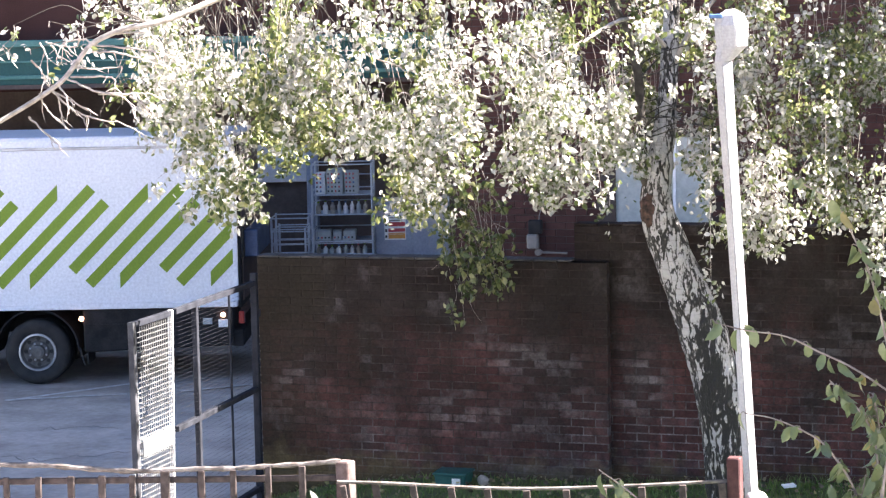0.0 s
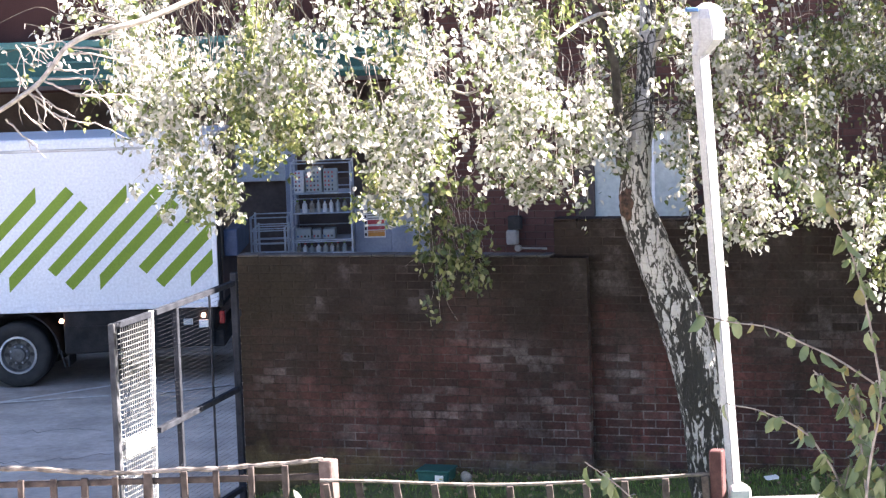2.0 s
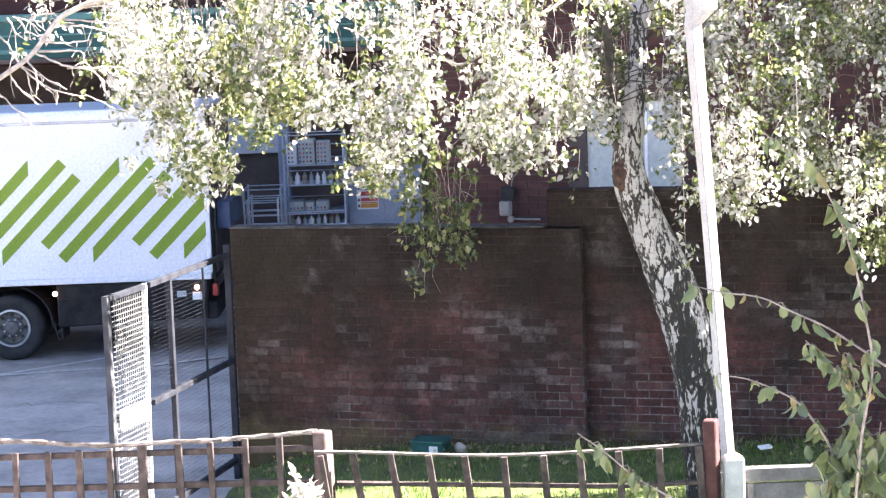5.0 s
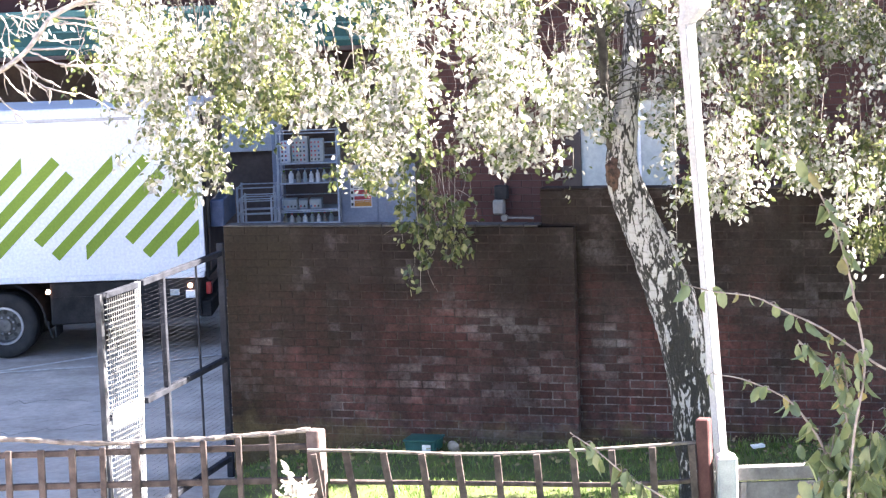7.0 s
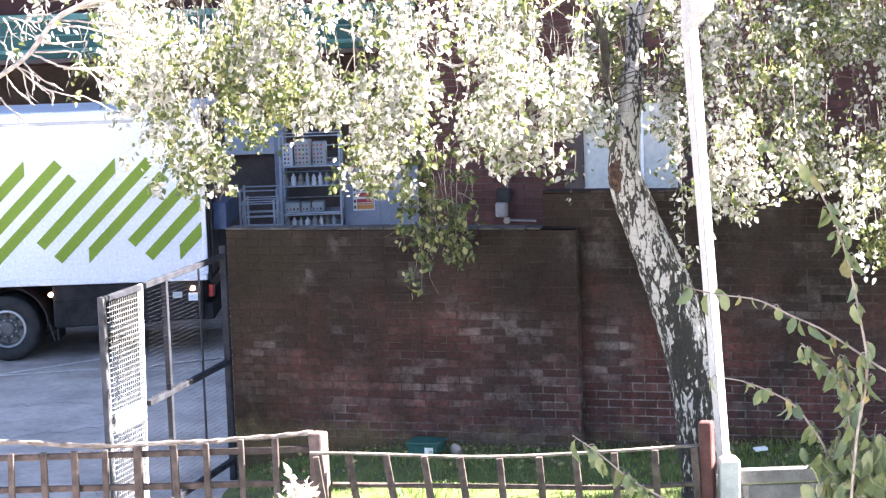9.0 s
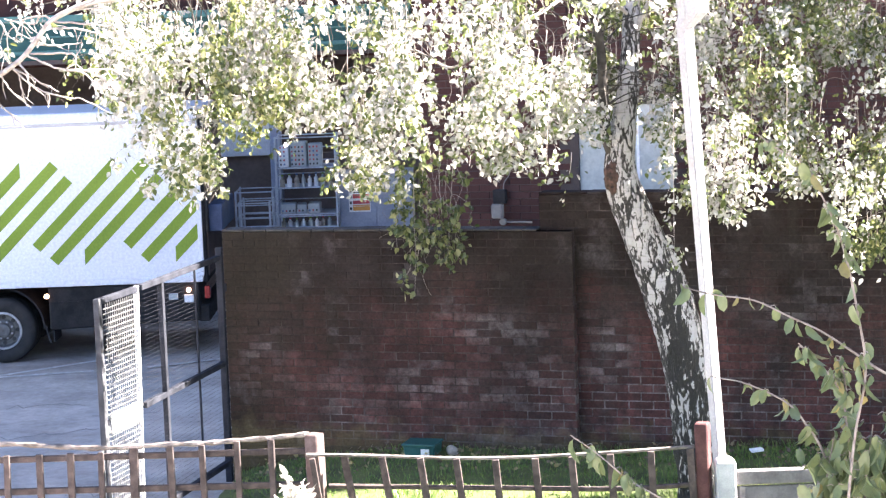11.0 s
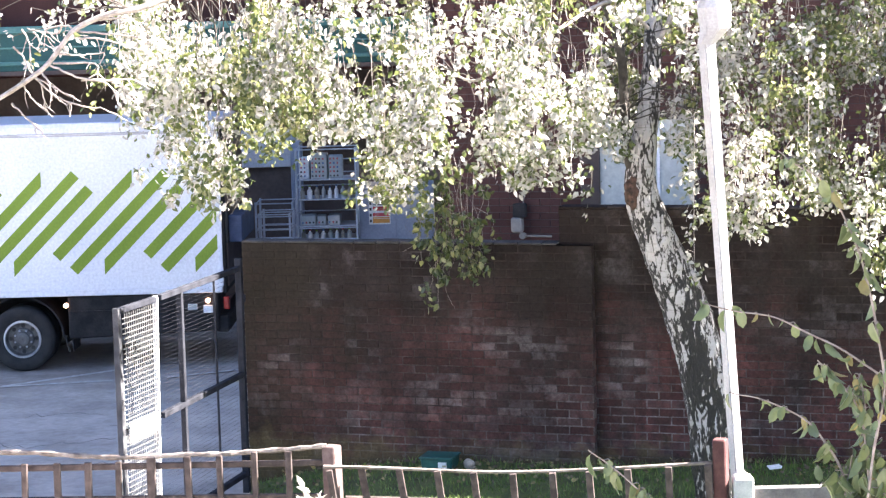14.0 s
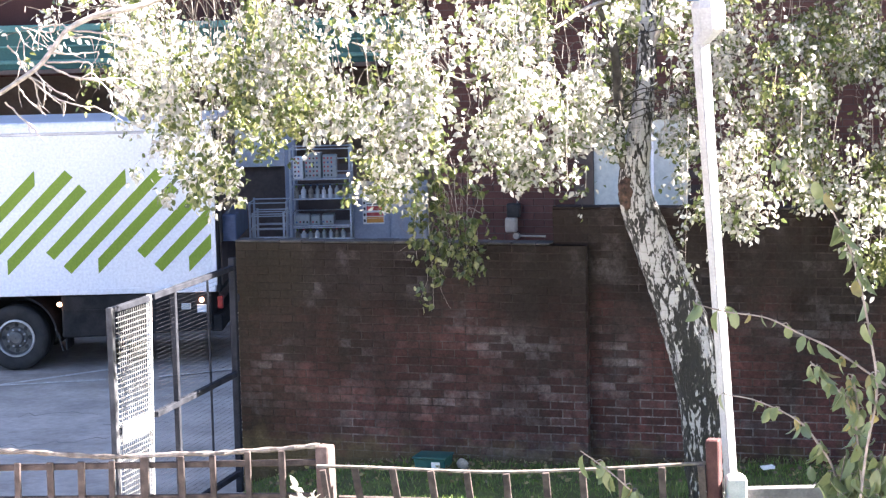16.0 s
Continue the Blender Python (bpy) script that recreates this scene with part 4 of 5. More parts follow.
OUTLINE = [(-2.99, 3.54), (-2.78, 3.45), (-2.54, 3.42), (-2.31, 3.25), (-2.12, 3.0), (-1.92, 2.72), (-1.74, 2.60), (-1.52, 2.78), (-1.43, 3.18), (-1.13, 3.24), (-0.95, 3.05),
           (-0.76, 2.84), (-0.56, 2.68), (-0.39, 2.60), (-0.27, 2.55), (-0.20, 2.60), (-0.10, 3.0), (0.0, 3.2), (0.28, 3.15), (0.38, 3.0), (0.51, 2.74), (0.97, 2.75),
           (1.12, 2.64), (1.21, 2.85), (1.32, 3.22), (1.49, 3.22), (1.65, 2.91), (1.74, 2.15), (1.87, 2.10), (1.98, 2.40), (2.19, 2.37), (2.32, 2.60), (2.70, 2.58),
           (2.91, 2.36), (3.12, 2.05), (3.32, 1.98), (3.88, 2.07), (5.5, 2.3)]
CROWN = [(-3.0, 0.03), (-2.55, 0.15), (-2.4, 0.45), (-2.2, 0.9), (-2.0, 1.0), (-1.6, 1.0), (-1.4, 0.55), (-1.2, 0.55), (-1.05, 1.0), (-0.3, 1.0), (-0.05, 0.6), (0.18, 0.55), (0.35, 0.9), (0.95, 0.95), (1.1, 0.30), (1.55, 0.25), (1.7, 0.6), (2.1, 0.9), (3.5, 0.9), (5.6, 0.8)]


def build_birch():
    rng = random.Random(11)
    BX, BY = 1.96, 16.0
    base_z = ground_z(BX, BY) - 0.02
    tree = thing("birch_tree", pose(BX, BY, base_z), "leaning silver birch with pendulous autumn foliage", "tree")

    def loc(p):
        return Vector(p) - Vector((BX, BY, base_z))
    pts = smoothed([loc(p) for p in ((2.06, 16, base_z - 0.1), (2.0, 16, 0.05), (1.965, 16, 0.35), (1.925, 16, 0.9), (1.83, 16, 1.45), (1.69, 16, 1.90), (1.54, 16, 2.28), (1.42, 16, 2.62), (1.40, 16, 2.85), (1.45, 16, 3.15), (1.50, 16, 3.62), (1.53, 16.02, 4.1), (1.60, 16.1, 5.2), (1.66, 16.2, 6.4))], 12)
    table = [(0, 0.21), (0.2, 0.175), (0.6, 0.182), (1.4, 0.186), (1.9, 0.172), (2.3, 0.150), (2.65, 0.132), (2.95, 0.105), (3.5, 0.075), (4.2, 0.062), (6.5, 0.02)]
    bm = tube(bmesh.new(), pts, [lerp_table(p.z, table) for p in pts], 56)
    bmesh.ops.recalc_face_normals(bm, faces=bm.faces)
    bm.normal_update()
    for v in bm.verts:      # plates and fissures, deepest towards the foot
        deep = lerp_table(v.co.z, [(0.0, 1.0), (1.6, 0.8), (2.6, 0.4), (4.0, 0.1)])
        ridge = abs(noise.noise((v.co.x * 17, v.co.y * 17, v.co.z * 5.5)))
        k = 0.010 * noise.noise(v.co * 5.0) + deep * (0.006 * noise.noise(v.co * 21.0) + 0.030 * (ridge - 0.2))
        v.co += v.normal * k
    part("trunk", bm, BARK, tree, "white and black fissured birch trunk", smooth=True)
    bm = bmesh.new()
    bmesh.ops.create_icosphere(bm, subdivisions=4, radius=0.075)
    for v in bm.verts:
        v.co = Vector((v.co.x * 0.75, v.co.y * 0.42, v.co.z * 1.5)) * (1 + 0.55 * noise.noise(v.co * 22) + 0.25 * noise.noise(v.co * 60))
    bmesh.ops.translate(bm, vec=loc((1.335, 15.905, 2.70)), verts=bm.verts)
    part("branch_scar", bm, SCAR, tree, "red brown scar of a lost limb", smooth=True)
    limbs = {
        "a": [(1.40, 16, 2.75), (1.30, 15.95, 3.0), (1.28, 15.9, 3.4), (1.22, 15.8, 3.9), (0.9, 15.6, 4.5), (0.3, 15.3, 4.75), (-0.6, 15.0, 4.7), (-1.6, 14.7, 4.5), (-2.4, 14.5, 4.25)],
        "b": [(1.52, 16, 3.9), (1.2, 15.7, 4.15), (0.78, 15.2, 3.97), (0.53, 15.2, 3.82), (0.32, 15.2, 3.69), (0.11, 15.2, 3.60), (-0.13, 15.2, 3.73), (-0.33, 15.2, 3.77), (-0.7, 15.1, 3.9)],
        "c": [(1.56, 16.05, 4.6), (0.9, 16.3, 5.0), (0.0, 16.5, 5.0), (-1.0, 16.4, 4.75), (-1.9, 16.2, 4.4)],
        "d": [(1.55, 16.05, 4.4), (2.1, 15.8, 4.9), (2.8, 15.6, 5.0), (3.6, 15.5, 4.6), (4.3, 15.45, 4.1)],
        "e": [(1.58, 16.1, 4.9), (2.2, 16.5, 5.4), (3.1, 16.7, 5.3), (4.0, 16.6, 4.7)],
        "f": [(1.5, 16, 3.7), (1.7, 15.9, 4.1), (2.1, 15.8, 4.5), (2.7, 15.7, 4.6)],
        "g": [(1.53, 16, 4.2), (1.0, 15.0, 4.9), (0.2, 14.4, 4.9), (-0.8, 14.0, 4.6), (-1.5, 13.7, 4.38), (-1.95, 13.55, 4.2), (-2.20, 13.5, 4.15), (-2.33, 13.5, 4.11), (-2.46, 13.5, 4.04), (-2.56, 13.5, 3.92), (-2.66, 13.5, 3.81), (-2.84, 13.5, 3.69), (-3.07, 13.5, 3.56)],
    }
    nodes = []
    for key, pl in limbs.items():
        pl = smoothed([loc(p) for p in pl], 5)
        r0 = {"a": 0.05, "g": 0.024, "b": 0.016}.get(key, 0.024)
        r1 = 0.015 if key == "g" else 0.006
        bm = tube(bmesh.new(), pl, [r0 + (r1 - r0) * i / (len(pl) - 1) for i in range(len(pl))], 8)
        part("limb", bm, DARK_LIMB if key == "a" else TWIG, tree, smooth=True)
        if key in "acde":
            nodes += pl[8:]
        elif key != "f":
            nodes += pl[8:28]
    # bare pale twigs reaching out beyond the crown
    # (x, z) along each twig, all about 13.5 m out
    drooping = ([(-2.71, 3.75), (-2.59, 3.63), (-2.45, 3.57), (-2.27, 3.53), (-2.12, 3.45)],
                [(-2.72, 3.75), (-2.57, 3.67), (-2.43, 3.59)],
                [(-2.62, 3.83), (-2.44, 3.75), (-2.26, 3.71), (-2.19, 3.64), (-2.17, 3.57)],
                [(-2.42, 3.73), (-2.18, 3.72), (-2.08, 3.72), (-2.01, 3.68)],
                [(-2.22, 3.71), (-2.13, 3.65), (-2.09, 3.58)],
                [(-2.80, 3.74), (-2.77, 3.64), (-2.71, 3.56)],
                [(-2.68, 3.73), (-2.67, 3.62), (-2.65, 3.51)],
                [(-2.67, 3.78), (-2.62, 3.71), (-2.60, 3.60)],
                [(-2.88, 3.59), (-2.75, 3.46), (-2.68, 3.39)])
    rising = ([(-2.44, 4.04), (-2.24, 4.02), (-2.08, 4.00), (-1.94, 3.96)],
              [(-2.46, 4.00), (-2.28, 3.99), (-2.10, 3.94), (-1.92, 3.88)],
              [(-2.58, 3.90), (-2.43, 3.89), (-2.28, 3.90)],
              [(-2.60, 3.84), (-2.33, 3.83), (-2.31, 3.77), (-2.36, 3.74)],
              [(-2.45, 4.05), (-2.51, 4.08), (-2.66, 4.05), (-2.60, 3.97)],
              [(-2.85, 3.95), (-2.79, 3.88), (-2.77, 3.81)],
              [(-2.79, 4.07), (-2.75, 4.00), (-2.74, 3.87)],
              [(-2.71, 4.05), (-2.69, 4.00), (-2.68, 3.96)],
              [(-2.54, 4.14), (-2.54, 4.07), (-2.58, 4.03), (-2.66, 4.04), (-2.79, 4.07)],
              [(-2.29, 4.11), (-2.13, 4.12), (-2.04, 4.09)])
    for pl in drooping + rising:
        bm = bmesh.new()
        wave = rng.uniform(-0.15, 0.15)
        line = smoothed([loc((x, 13.5 + wave * i * 0.3, z)) for i, (x, z) in enumerate(pl)], 6)
        line = [p + Vector((rng.gauss(0, .003), 0, rng.gauss(0, .003))) for p in line]
        tube(bm, line, [0.0078 - 0.0042 * i / (len(line) - 1) for i in range(len(line))], 6)
        for k in range(4):
            p = line[rng.randrange(4, len(line))]
            ln = rng.uniform(0.04, 0.11)
            o = Vector((rng.uniform(-0.03, 0.07), rng.uniform(-.05, .05), rng.uniform(-0.05, 0.02)))
            tube(bm, smoothed([p, p + o * 0.5 + Vector((rng.gauss(0, .008), 0, -0.2 * ln)), p + o + Vector((rng.gauss(0.01, .02), 0, -0.7 * ln))], 3), [0.0040 - 0.00035 * q for q in range(7)], 4)
        part("twig", bm, TWIG, tree, "pale bare twig", smooth=True)

    def clump(p):
        return noise.noise((p.x * 2.3, p.y * 0.9, p.z * 2.0 + 7.0)) + 0.35 * noise.noise((p.x * 6.0 + 3.0, p.y * 2.5, p.z * 5.0))

    def hang(pivot, length, spread, count, gain=1.0, size=0.045, mat=LEAF, wander=1.0):
        pv = loc(pivot)
        near = min(nodes, key=lambda q: (q - pv).length + (0.6 if q.z < pv.z - 0.2 else 0))
        loose = mat is GREEN_SHADE_LEAF and wander < 1.0
        bm, places = spray(rng, length, spread, count, size, wander, None if loose else lambda q: clump(pv + q) < 0.0)
        if not loose:      # the foliage gathers in clumps with gaps between
            places = [q for q in places if clump(pv + q[0]) < 0.09]
        gap = (near - pv).length
        knots = [pv.lerp(near, f) + Vector((rng.gauss(0, .05), rng.gauss(0, .05), rng.gauss(0.10, .05))) * gap for f in (0.25, 0.5, 0.75)]
        up = smoothed([pv] + knots + [near], 4)
        b2 = tube(bmesh.new(), up, [0.0018 + 0.003 * i / (len(up) - 1) for i in range(len(up))], 4)
        if rng.random() < (0.35 if 0.9 < pivot[0] < 2.0 or pivot[0] > 2.4 else 1.0):
            part("twig", b2, DARK_LIMB, tree)
        else:
            b2.free()
        br = part("branch", bm, SHRUB_TWIG if pivot[0] > 2.1 else TWIG, tree, "hanging leafy birch spray")
        br.matrix_basis = Matrix.Translation(pv)
        lv = new("leaves", leaf_mesh("leaves", places, mat))
        lv.parent = br
        lv["kind"] = "stuff"
        x = pivot[0]
        MOVERS.append((br, pv, length, DRIFT_LEFT if x < -1.0 else DRIFT_RIGHT if x > 1.2 else DRIFT_MID, gain * rng.uniform(0.5, 1.0), rng.uniform(-0.12, 0.12)))

    made = 0
    while made < 215:
        x = rng.uniform(-3.0, 5.4)
        if rng.random() > lerp_table(x, CROWN):
            continue
        y = rng.uniform(14.1, 16.7)
        if 1.0 < x < 1.6 and rng.random() < 0.75:
            y = rng.uniform(16.3, 16.8)
        elif x > 1.5:
            y = rng.uniform(15.15, 16.8)
        bottom = lerp_table(x, OUTLINE)
        scale = y / 15.5
        bottom = 4.1 - (4.1 - bottom) * scale
        reach = rng.random()
        b = bottom + (0.04 if reach < 0.40 else rng.uniform(0.1, 1.3))
        top = b + rng.uniform(0.6, 1.15)
        if x < 1.0:
            top = min(top, rng.uniform(4.3, 4.9))
        if top - b < 0.35 or b > 4.4:
            continue
        xx = x * scale
        ln = top - b
        # more of the dark green on the right, coloured for shade there
        hang((xx, y, top), ln, rng.uniform(0.16, 0.36), int(270 * ln), 1.0, 0.054 if x < 2.1 else 0.047, GREEN_SHADE_LEAF if rng.random() < (0.55 if x > 2.1 else 0.22) else LEAF)
        made += 1
    # unseen sprays added high on the sunny side, to shade stem and foliage
    for _ in range(75):
        x = rng.uniform(2.6, 5.6)
        b = rng.uniform(4.3, 5.6)
        ln = rng.uniform(0.6, 1.0)
        hang((x, rng.uniform(15.3, 16.7), b + ln), ln, rng.uniform(0.2, 0.36), int(240 * ln), 1.0, 0.055)
    for k in range(46):      # unseen dense sprays added on the sun's side to shade the stem
        b = rng.uniform(2.4, 3.7) if k < 24 else rng.uniform(3.6, 5.0)
        ln = rng.uniform(0.7, 1.1)
        hang((rng.uniform(3.4, 5.2), rng.uniform(15.7, 16.5), b + ln), ln, rng.uniform(0.2, 0.36), int(290 * ln), 1.0, 0.047, GREEN_SHADE_LEAF if k % 2 else LEAF)
    # the top of the crown about and behind the stem
    for k in range(26):
        b = rng.uniform(3.15, 4.0)
        ln = rng.uniform(0.55, 0.9)
        behind = k < 15
        hang((rng.uniform(0.95, 1.9), rng.uniform(16.3, 16.8) if behind else rng.uniform(15.0, 15.7), b + (0.35 if not behind else 0.0) + ln), ln, rng.uniform(0.16, 0.30), int(220 * ln), 1.0, 0.054, GREEN_SHADE_LEAF if k % 3 == 0 else LEAF)
    for x, y, b, top in ((0.86, 15.1, 2.98, 3.6), (0.95, 15.3, 3.05, 3.7), (1.02, 15.2, 3.12, 3.75), (1.08, 15.4, 3.2, 3.9), (0.98, 15.0, 3.3, 4.0), (1.12, 15.5, 3.35, 4.0),
                         (1.18, 15.3, 2.80, 3.3), (1.25, 15.4, 2.88, 3.4), (1.60, 15.4, 2.72, 3.4), (1.68, 15.3, 2.55, 3.3), (1.64, 15.5, 2.9, 3.6), (1.5, 15.3, 3.75, 4.3), (1.66, 15.2, 3.5, 4.2), (1.74, 15.4, 3.55, 4.25),
                         (2.0, 15.0, 2.42, 3.1), (2.08, 15.1, 2.40, 3.1), (2.16, 14.9, 2.5, 3.2), (2.05, 15.2, 2.6, 3.3), (2.22, 15.1, 2.55, 3.2),
                         (2.95, 15.0, 2.15, 2.8), (3.05, 14.8, 2.05, 2.8), (3.15, 15.1, 2.0, 2.7), (3.0, 15.3, 2.3, 3.0), (3.25, 15.0, 2.1, 2.9)):
        hang((x, y, top), top - b, 0.13, int(280 * (top - b)), 0.8, 0.049)
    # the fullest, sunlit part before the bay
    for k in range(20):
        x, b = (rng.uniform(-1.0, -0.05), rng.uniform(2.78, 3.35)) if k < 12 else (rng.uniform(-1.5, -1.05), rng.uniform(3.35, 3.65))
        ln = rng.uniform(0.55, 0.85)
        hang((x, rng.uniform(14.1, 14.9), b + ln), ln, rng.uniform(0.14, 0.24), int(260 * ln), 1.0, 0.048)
    for k in range(11):      # dark green sprays that colour in shaded pockets of the curtain
        ln = rng.uniform(0.4, 0.6)
        hang((rng.uniform(-1.6, -0.95), rng.uniform(14.1, 14.6), rng.uniform(3.2, 3.5) + ln), ln, rng.uniform(0.13, 0.2), int(300 * ln), 1.0, 0.05, GREEN_SHADE_LEAF)
    for k in range(22):      # the curtain before the truck's rear corner
        x = rng.uniform(-2.38, -1.5)
        ln = rng.uniform(0.45, 0.8)
        hang((x, rng.uniform(14.6, 15.6), lerp_table(x, OUTLINE) + rng.uniform(0.03, 0.75) + ln), ln, rng.uniform(0.13, 0.22), int(280 * ln), 1.0, 0.052)
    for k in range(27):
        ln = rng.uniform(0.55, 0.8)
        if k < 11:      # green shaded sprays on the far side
            hang((rng.uniform(-1.9, -1.2), rng.uniform(16.6, 17.3), rng.uniform(2.9, 3.25) + ln), ln, 0.2, int(280 * ln), 1.0, 0.05, GREEN_SHADE_LEAF)
        else:
            hang((rng.uniform(0.12, 1.02), rng.uniform(14.3, 15.2), rng.uniform(2.85, 3.35) + ln), ln, 0.17, int(260 * ln), 1.0, 0.048)
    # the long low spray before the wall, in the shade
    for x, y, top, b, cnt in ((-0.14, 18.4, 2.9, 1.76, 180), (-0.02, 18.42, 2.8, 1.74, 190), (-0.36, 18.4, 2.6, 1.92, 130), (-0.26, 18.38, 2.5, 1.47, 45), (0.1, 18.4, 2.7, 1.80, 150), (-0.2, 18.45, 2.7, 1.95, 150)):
        hang((x + 0.04, y, top), top - b, 0.15, cnt, 1.35, 0.066, GREEN_SHADE_LEAF, 0.25)
    # the full crown high on the building side
    for k in range(18):
        ln = rng.uniform(0.6, 0.95)
        hang((rng.uniform(2.5, 3.7), rng.uniform(15.6, 16.7), rng.uniform(3.3, 3.75) + ln), ln, rng.uniform(0.18, 0.3), int(300 * ln), 1.0, 0.046, GREEN_SHADE_LEAF if k % 2 else LEAF)
    # small tufts at the ends of the pale twigs
    for x, z, ln in ((-2.95, 4.18, 0.22), (-2.72, 4.2, 0.24), (-2.5, 4.2, 0.2), (-2.62, 4.1, 0.2), (-2.85, 4.02, 0.2)):
        hang((x, 13.5, z), ln, 0.06, 25, 0.3, 0.05)
    # a short wisp and the strand beside the post
    hang((0.98, 15.2, 2.95), 0.42, 0.05, 30, 0.8)
    hang((1.72, 15.1, 3.3), 1.18, 0.10, 170, 0.8)


build_birch()


# ---- young fruit tree close by, ovate leaves turning ----
def build_fruit_tree():
    rng = random.Random(5)
    BX, BY = 1.30, 6.0
    tree = thing("fruit_tree", pose(BX, BY, 0), "young fruit tree with sparse yellowing oval leaves", "tree")

    def loc(p):
        return Vector(p) - Vector((BX, BY, 0))
    tube_pts = smoothed([loc(p) for p in ((1.30, 6, -0.05), (1.31, 6, 0.8), (1.28, 6, 1.6), (1.22, 6, 2.2))], 5)
    part("trunk", tube(bmesh.new(), tube_pts, [0.035 - 0.001 * i for i in range(len(tube_pts))], 12), SHRUB_TWIG, tree, smooth=True)
    stems = (
        ("branch", [(1.22, 6.0, 2.2), (1.6, 6.15, 2.6), (1.50, 6.10, 2.84), (1.28, 6.00, 2.968), (1.21, 6.00, 3.017), (1.096, 6.00, 3.096), (0.997, 6.00, 3.146), (0.90, 6.00, 3.194), (0.785, 6.00, 3.214), (0.695, 6.00, 3.239)], 19, 0.42, 0.4),
        ("branch", [(1.22, 6.0, 2.2), (1.18, 6.1, 2.5), (1.10, 6.00, 2.73), (1.05, 6.00, 2.82), (0.99, 6.00, 2.89), (0.87, 6.00, 2.95), (0.78, 6.00, 2.97)], 18, 0.42, 0.4),
        ("branch", [(1.22, 6.0, 2.2), (1.13, 5.85, 2.44), (1.13, 5.80, 2.64), (1.15, 5.80, 2.83), (1.18, 5.80, 3.01), (1.16, 5.80, 3.17), (1.13, 5.80, 3.32), (1.10, 5.80, 3.42), (1.06, 5.80, 3.51), (1.01, 5.80, 3.60), (0.93, 5.80, 3.65), (0.88, 5.80, 3.69)], 44, 0.3, 0.75),
        ("branch", [(1.22, 6.0, 2.2), (1.18, 5.9, 2.5), (1.16, 5.90, 2.71), (1.15, 5.90, 2.81), (1.13, 5.90, 2.93), (1.07, 5.90, 3.02), (1.01, 5.90, 3.08)], 46, 0.35, 0.55),
        ("branch", [(1.18, 5.9, 2.5), (1.17, 5.95, 2.70), (1.165, 5.95, 2.85), (1.155, 5.95, 2.96), (1.14, 5.95, 3.03)], 24, 0.45, 0.4),
        ("branch", [(1.28, 6, 1.6), (1.15, 6.05, 2.0), (1.01, 6.10, 2.29), (0.78, 6.10, 2.49), (0.64, 6.10, 2.58), (0.53, 6.10, 2.65), (0.44, 6.10, 2.73), (0.36, 6.10, 2.79)], 20, 0.6, 0.4),
        ("branch", [(1.22, 6.0, 2.2), (1.22, 5.95, 2.4), (1.20, 5.9, 2.62), (1.22, 5.88, 2.84)], 120, 0.5, 0.3),
        ("branch", [(1.22, 6.0, 2.2), (1.28, 6.0, 2.45), (1.32, 6.0, 2.66), (1.36, 6.0, 2.88)], 110, 0.5, 0.3),
        ("branch", [(1.22, 6.0, 2.2), (1.13, 6.0, 2.4), (1.10, 6.0, 2.58), (1.13, 6.0, 2.78)], 110, 0.5, 0.3),
    )
    for name, pl, n, start, gain in stems:
        pv = loc(pl[0])
        line = smoothed([loc(p) - pv for p in pl], 6)
        m = len(line)
        bm = tube(bmesh.new(), line, [0.0054 - 0.0036 * (i / (m - 1)) ** 0.8 for i in range(m)], 7)
        groups = {"green": [], "yellow": []}
        for k in range(n):
            u = start + (1 - start) * rng.random()
            i = min(m - 2, int(u * (m - 1)))
            p = line[i].lerp(line[i + 1], rng.random())
            along = (line[i + 1] - line[i]).normalized()
            d = (along * rng.uniform(-0.1, 0.3) + Vector((rng.gauss(0, 0.42), rng.gauss(0, 0.42), rng.gauss(-1.7, 0.5)))).normalized()
            if n > 60:
                p = p + Vector((rng.gauss(0, .045), rng.gauss(0, .045), rng.gauss(0, .02)))
            out = Vector((rng.gauss(0, 1), rng.gauss(0, 0.6), rng.uniform(0.2, 1.0))).normalized()
            reach = rng.uniform(0.010, 0.022)
            q = p + out * reach + Vector((0, 0, -0.3 * reach))
            tube(bm, [p, p + out * (0.75 * reach), q], 0.0014, 4, False)
            size = rng.uniform(0.045, 0.078) if n > 60 else rng.uniform(0.03, 0.064)
            groups["yellow" if rng.random() < (0.04 if n > 60 else 0.12 if n == 44 else 0.15) else "green"].append((q, d, side_of(d, rng), size))
        br = part(name, bm, SHRUB_TWIG, tree, "thin arching leafy branch", smooth=True)
        br.matrix_basis = Matrix.Translation(pv)
        for key, pls in groups.items():
            for pl1 in pls:
                lf = new("leaf", leaf_mesh("leaf", [pl1], YELLOW_LEAF if key == "yellow" else SHRUB_LEAF, 0.56, 4))
                lf.parent = br
                for p in lf.data.polygons:
                    p.use_smooth = True
        MOVERS.append((br, pv, 1.0, SHRUB_DRIFT, gain, rng.uniform(-0.05, 0.05)))


build_fruit_tree()


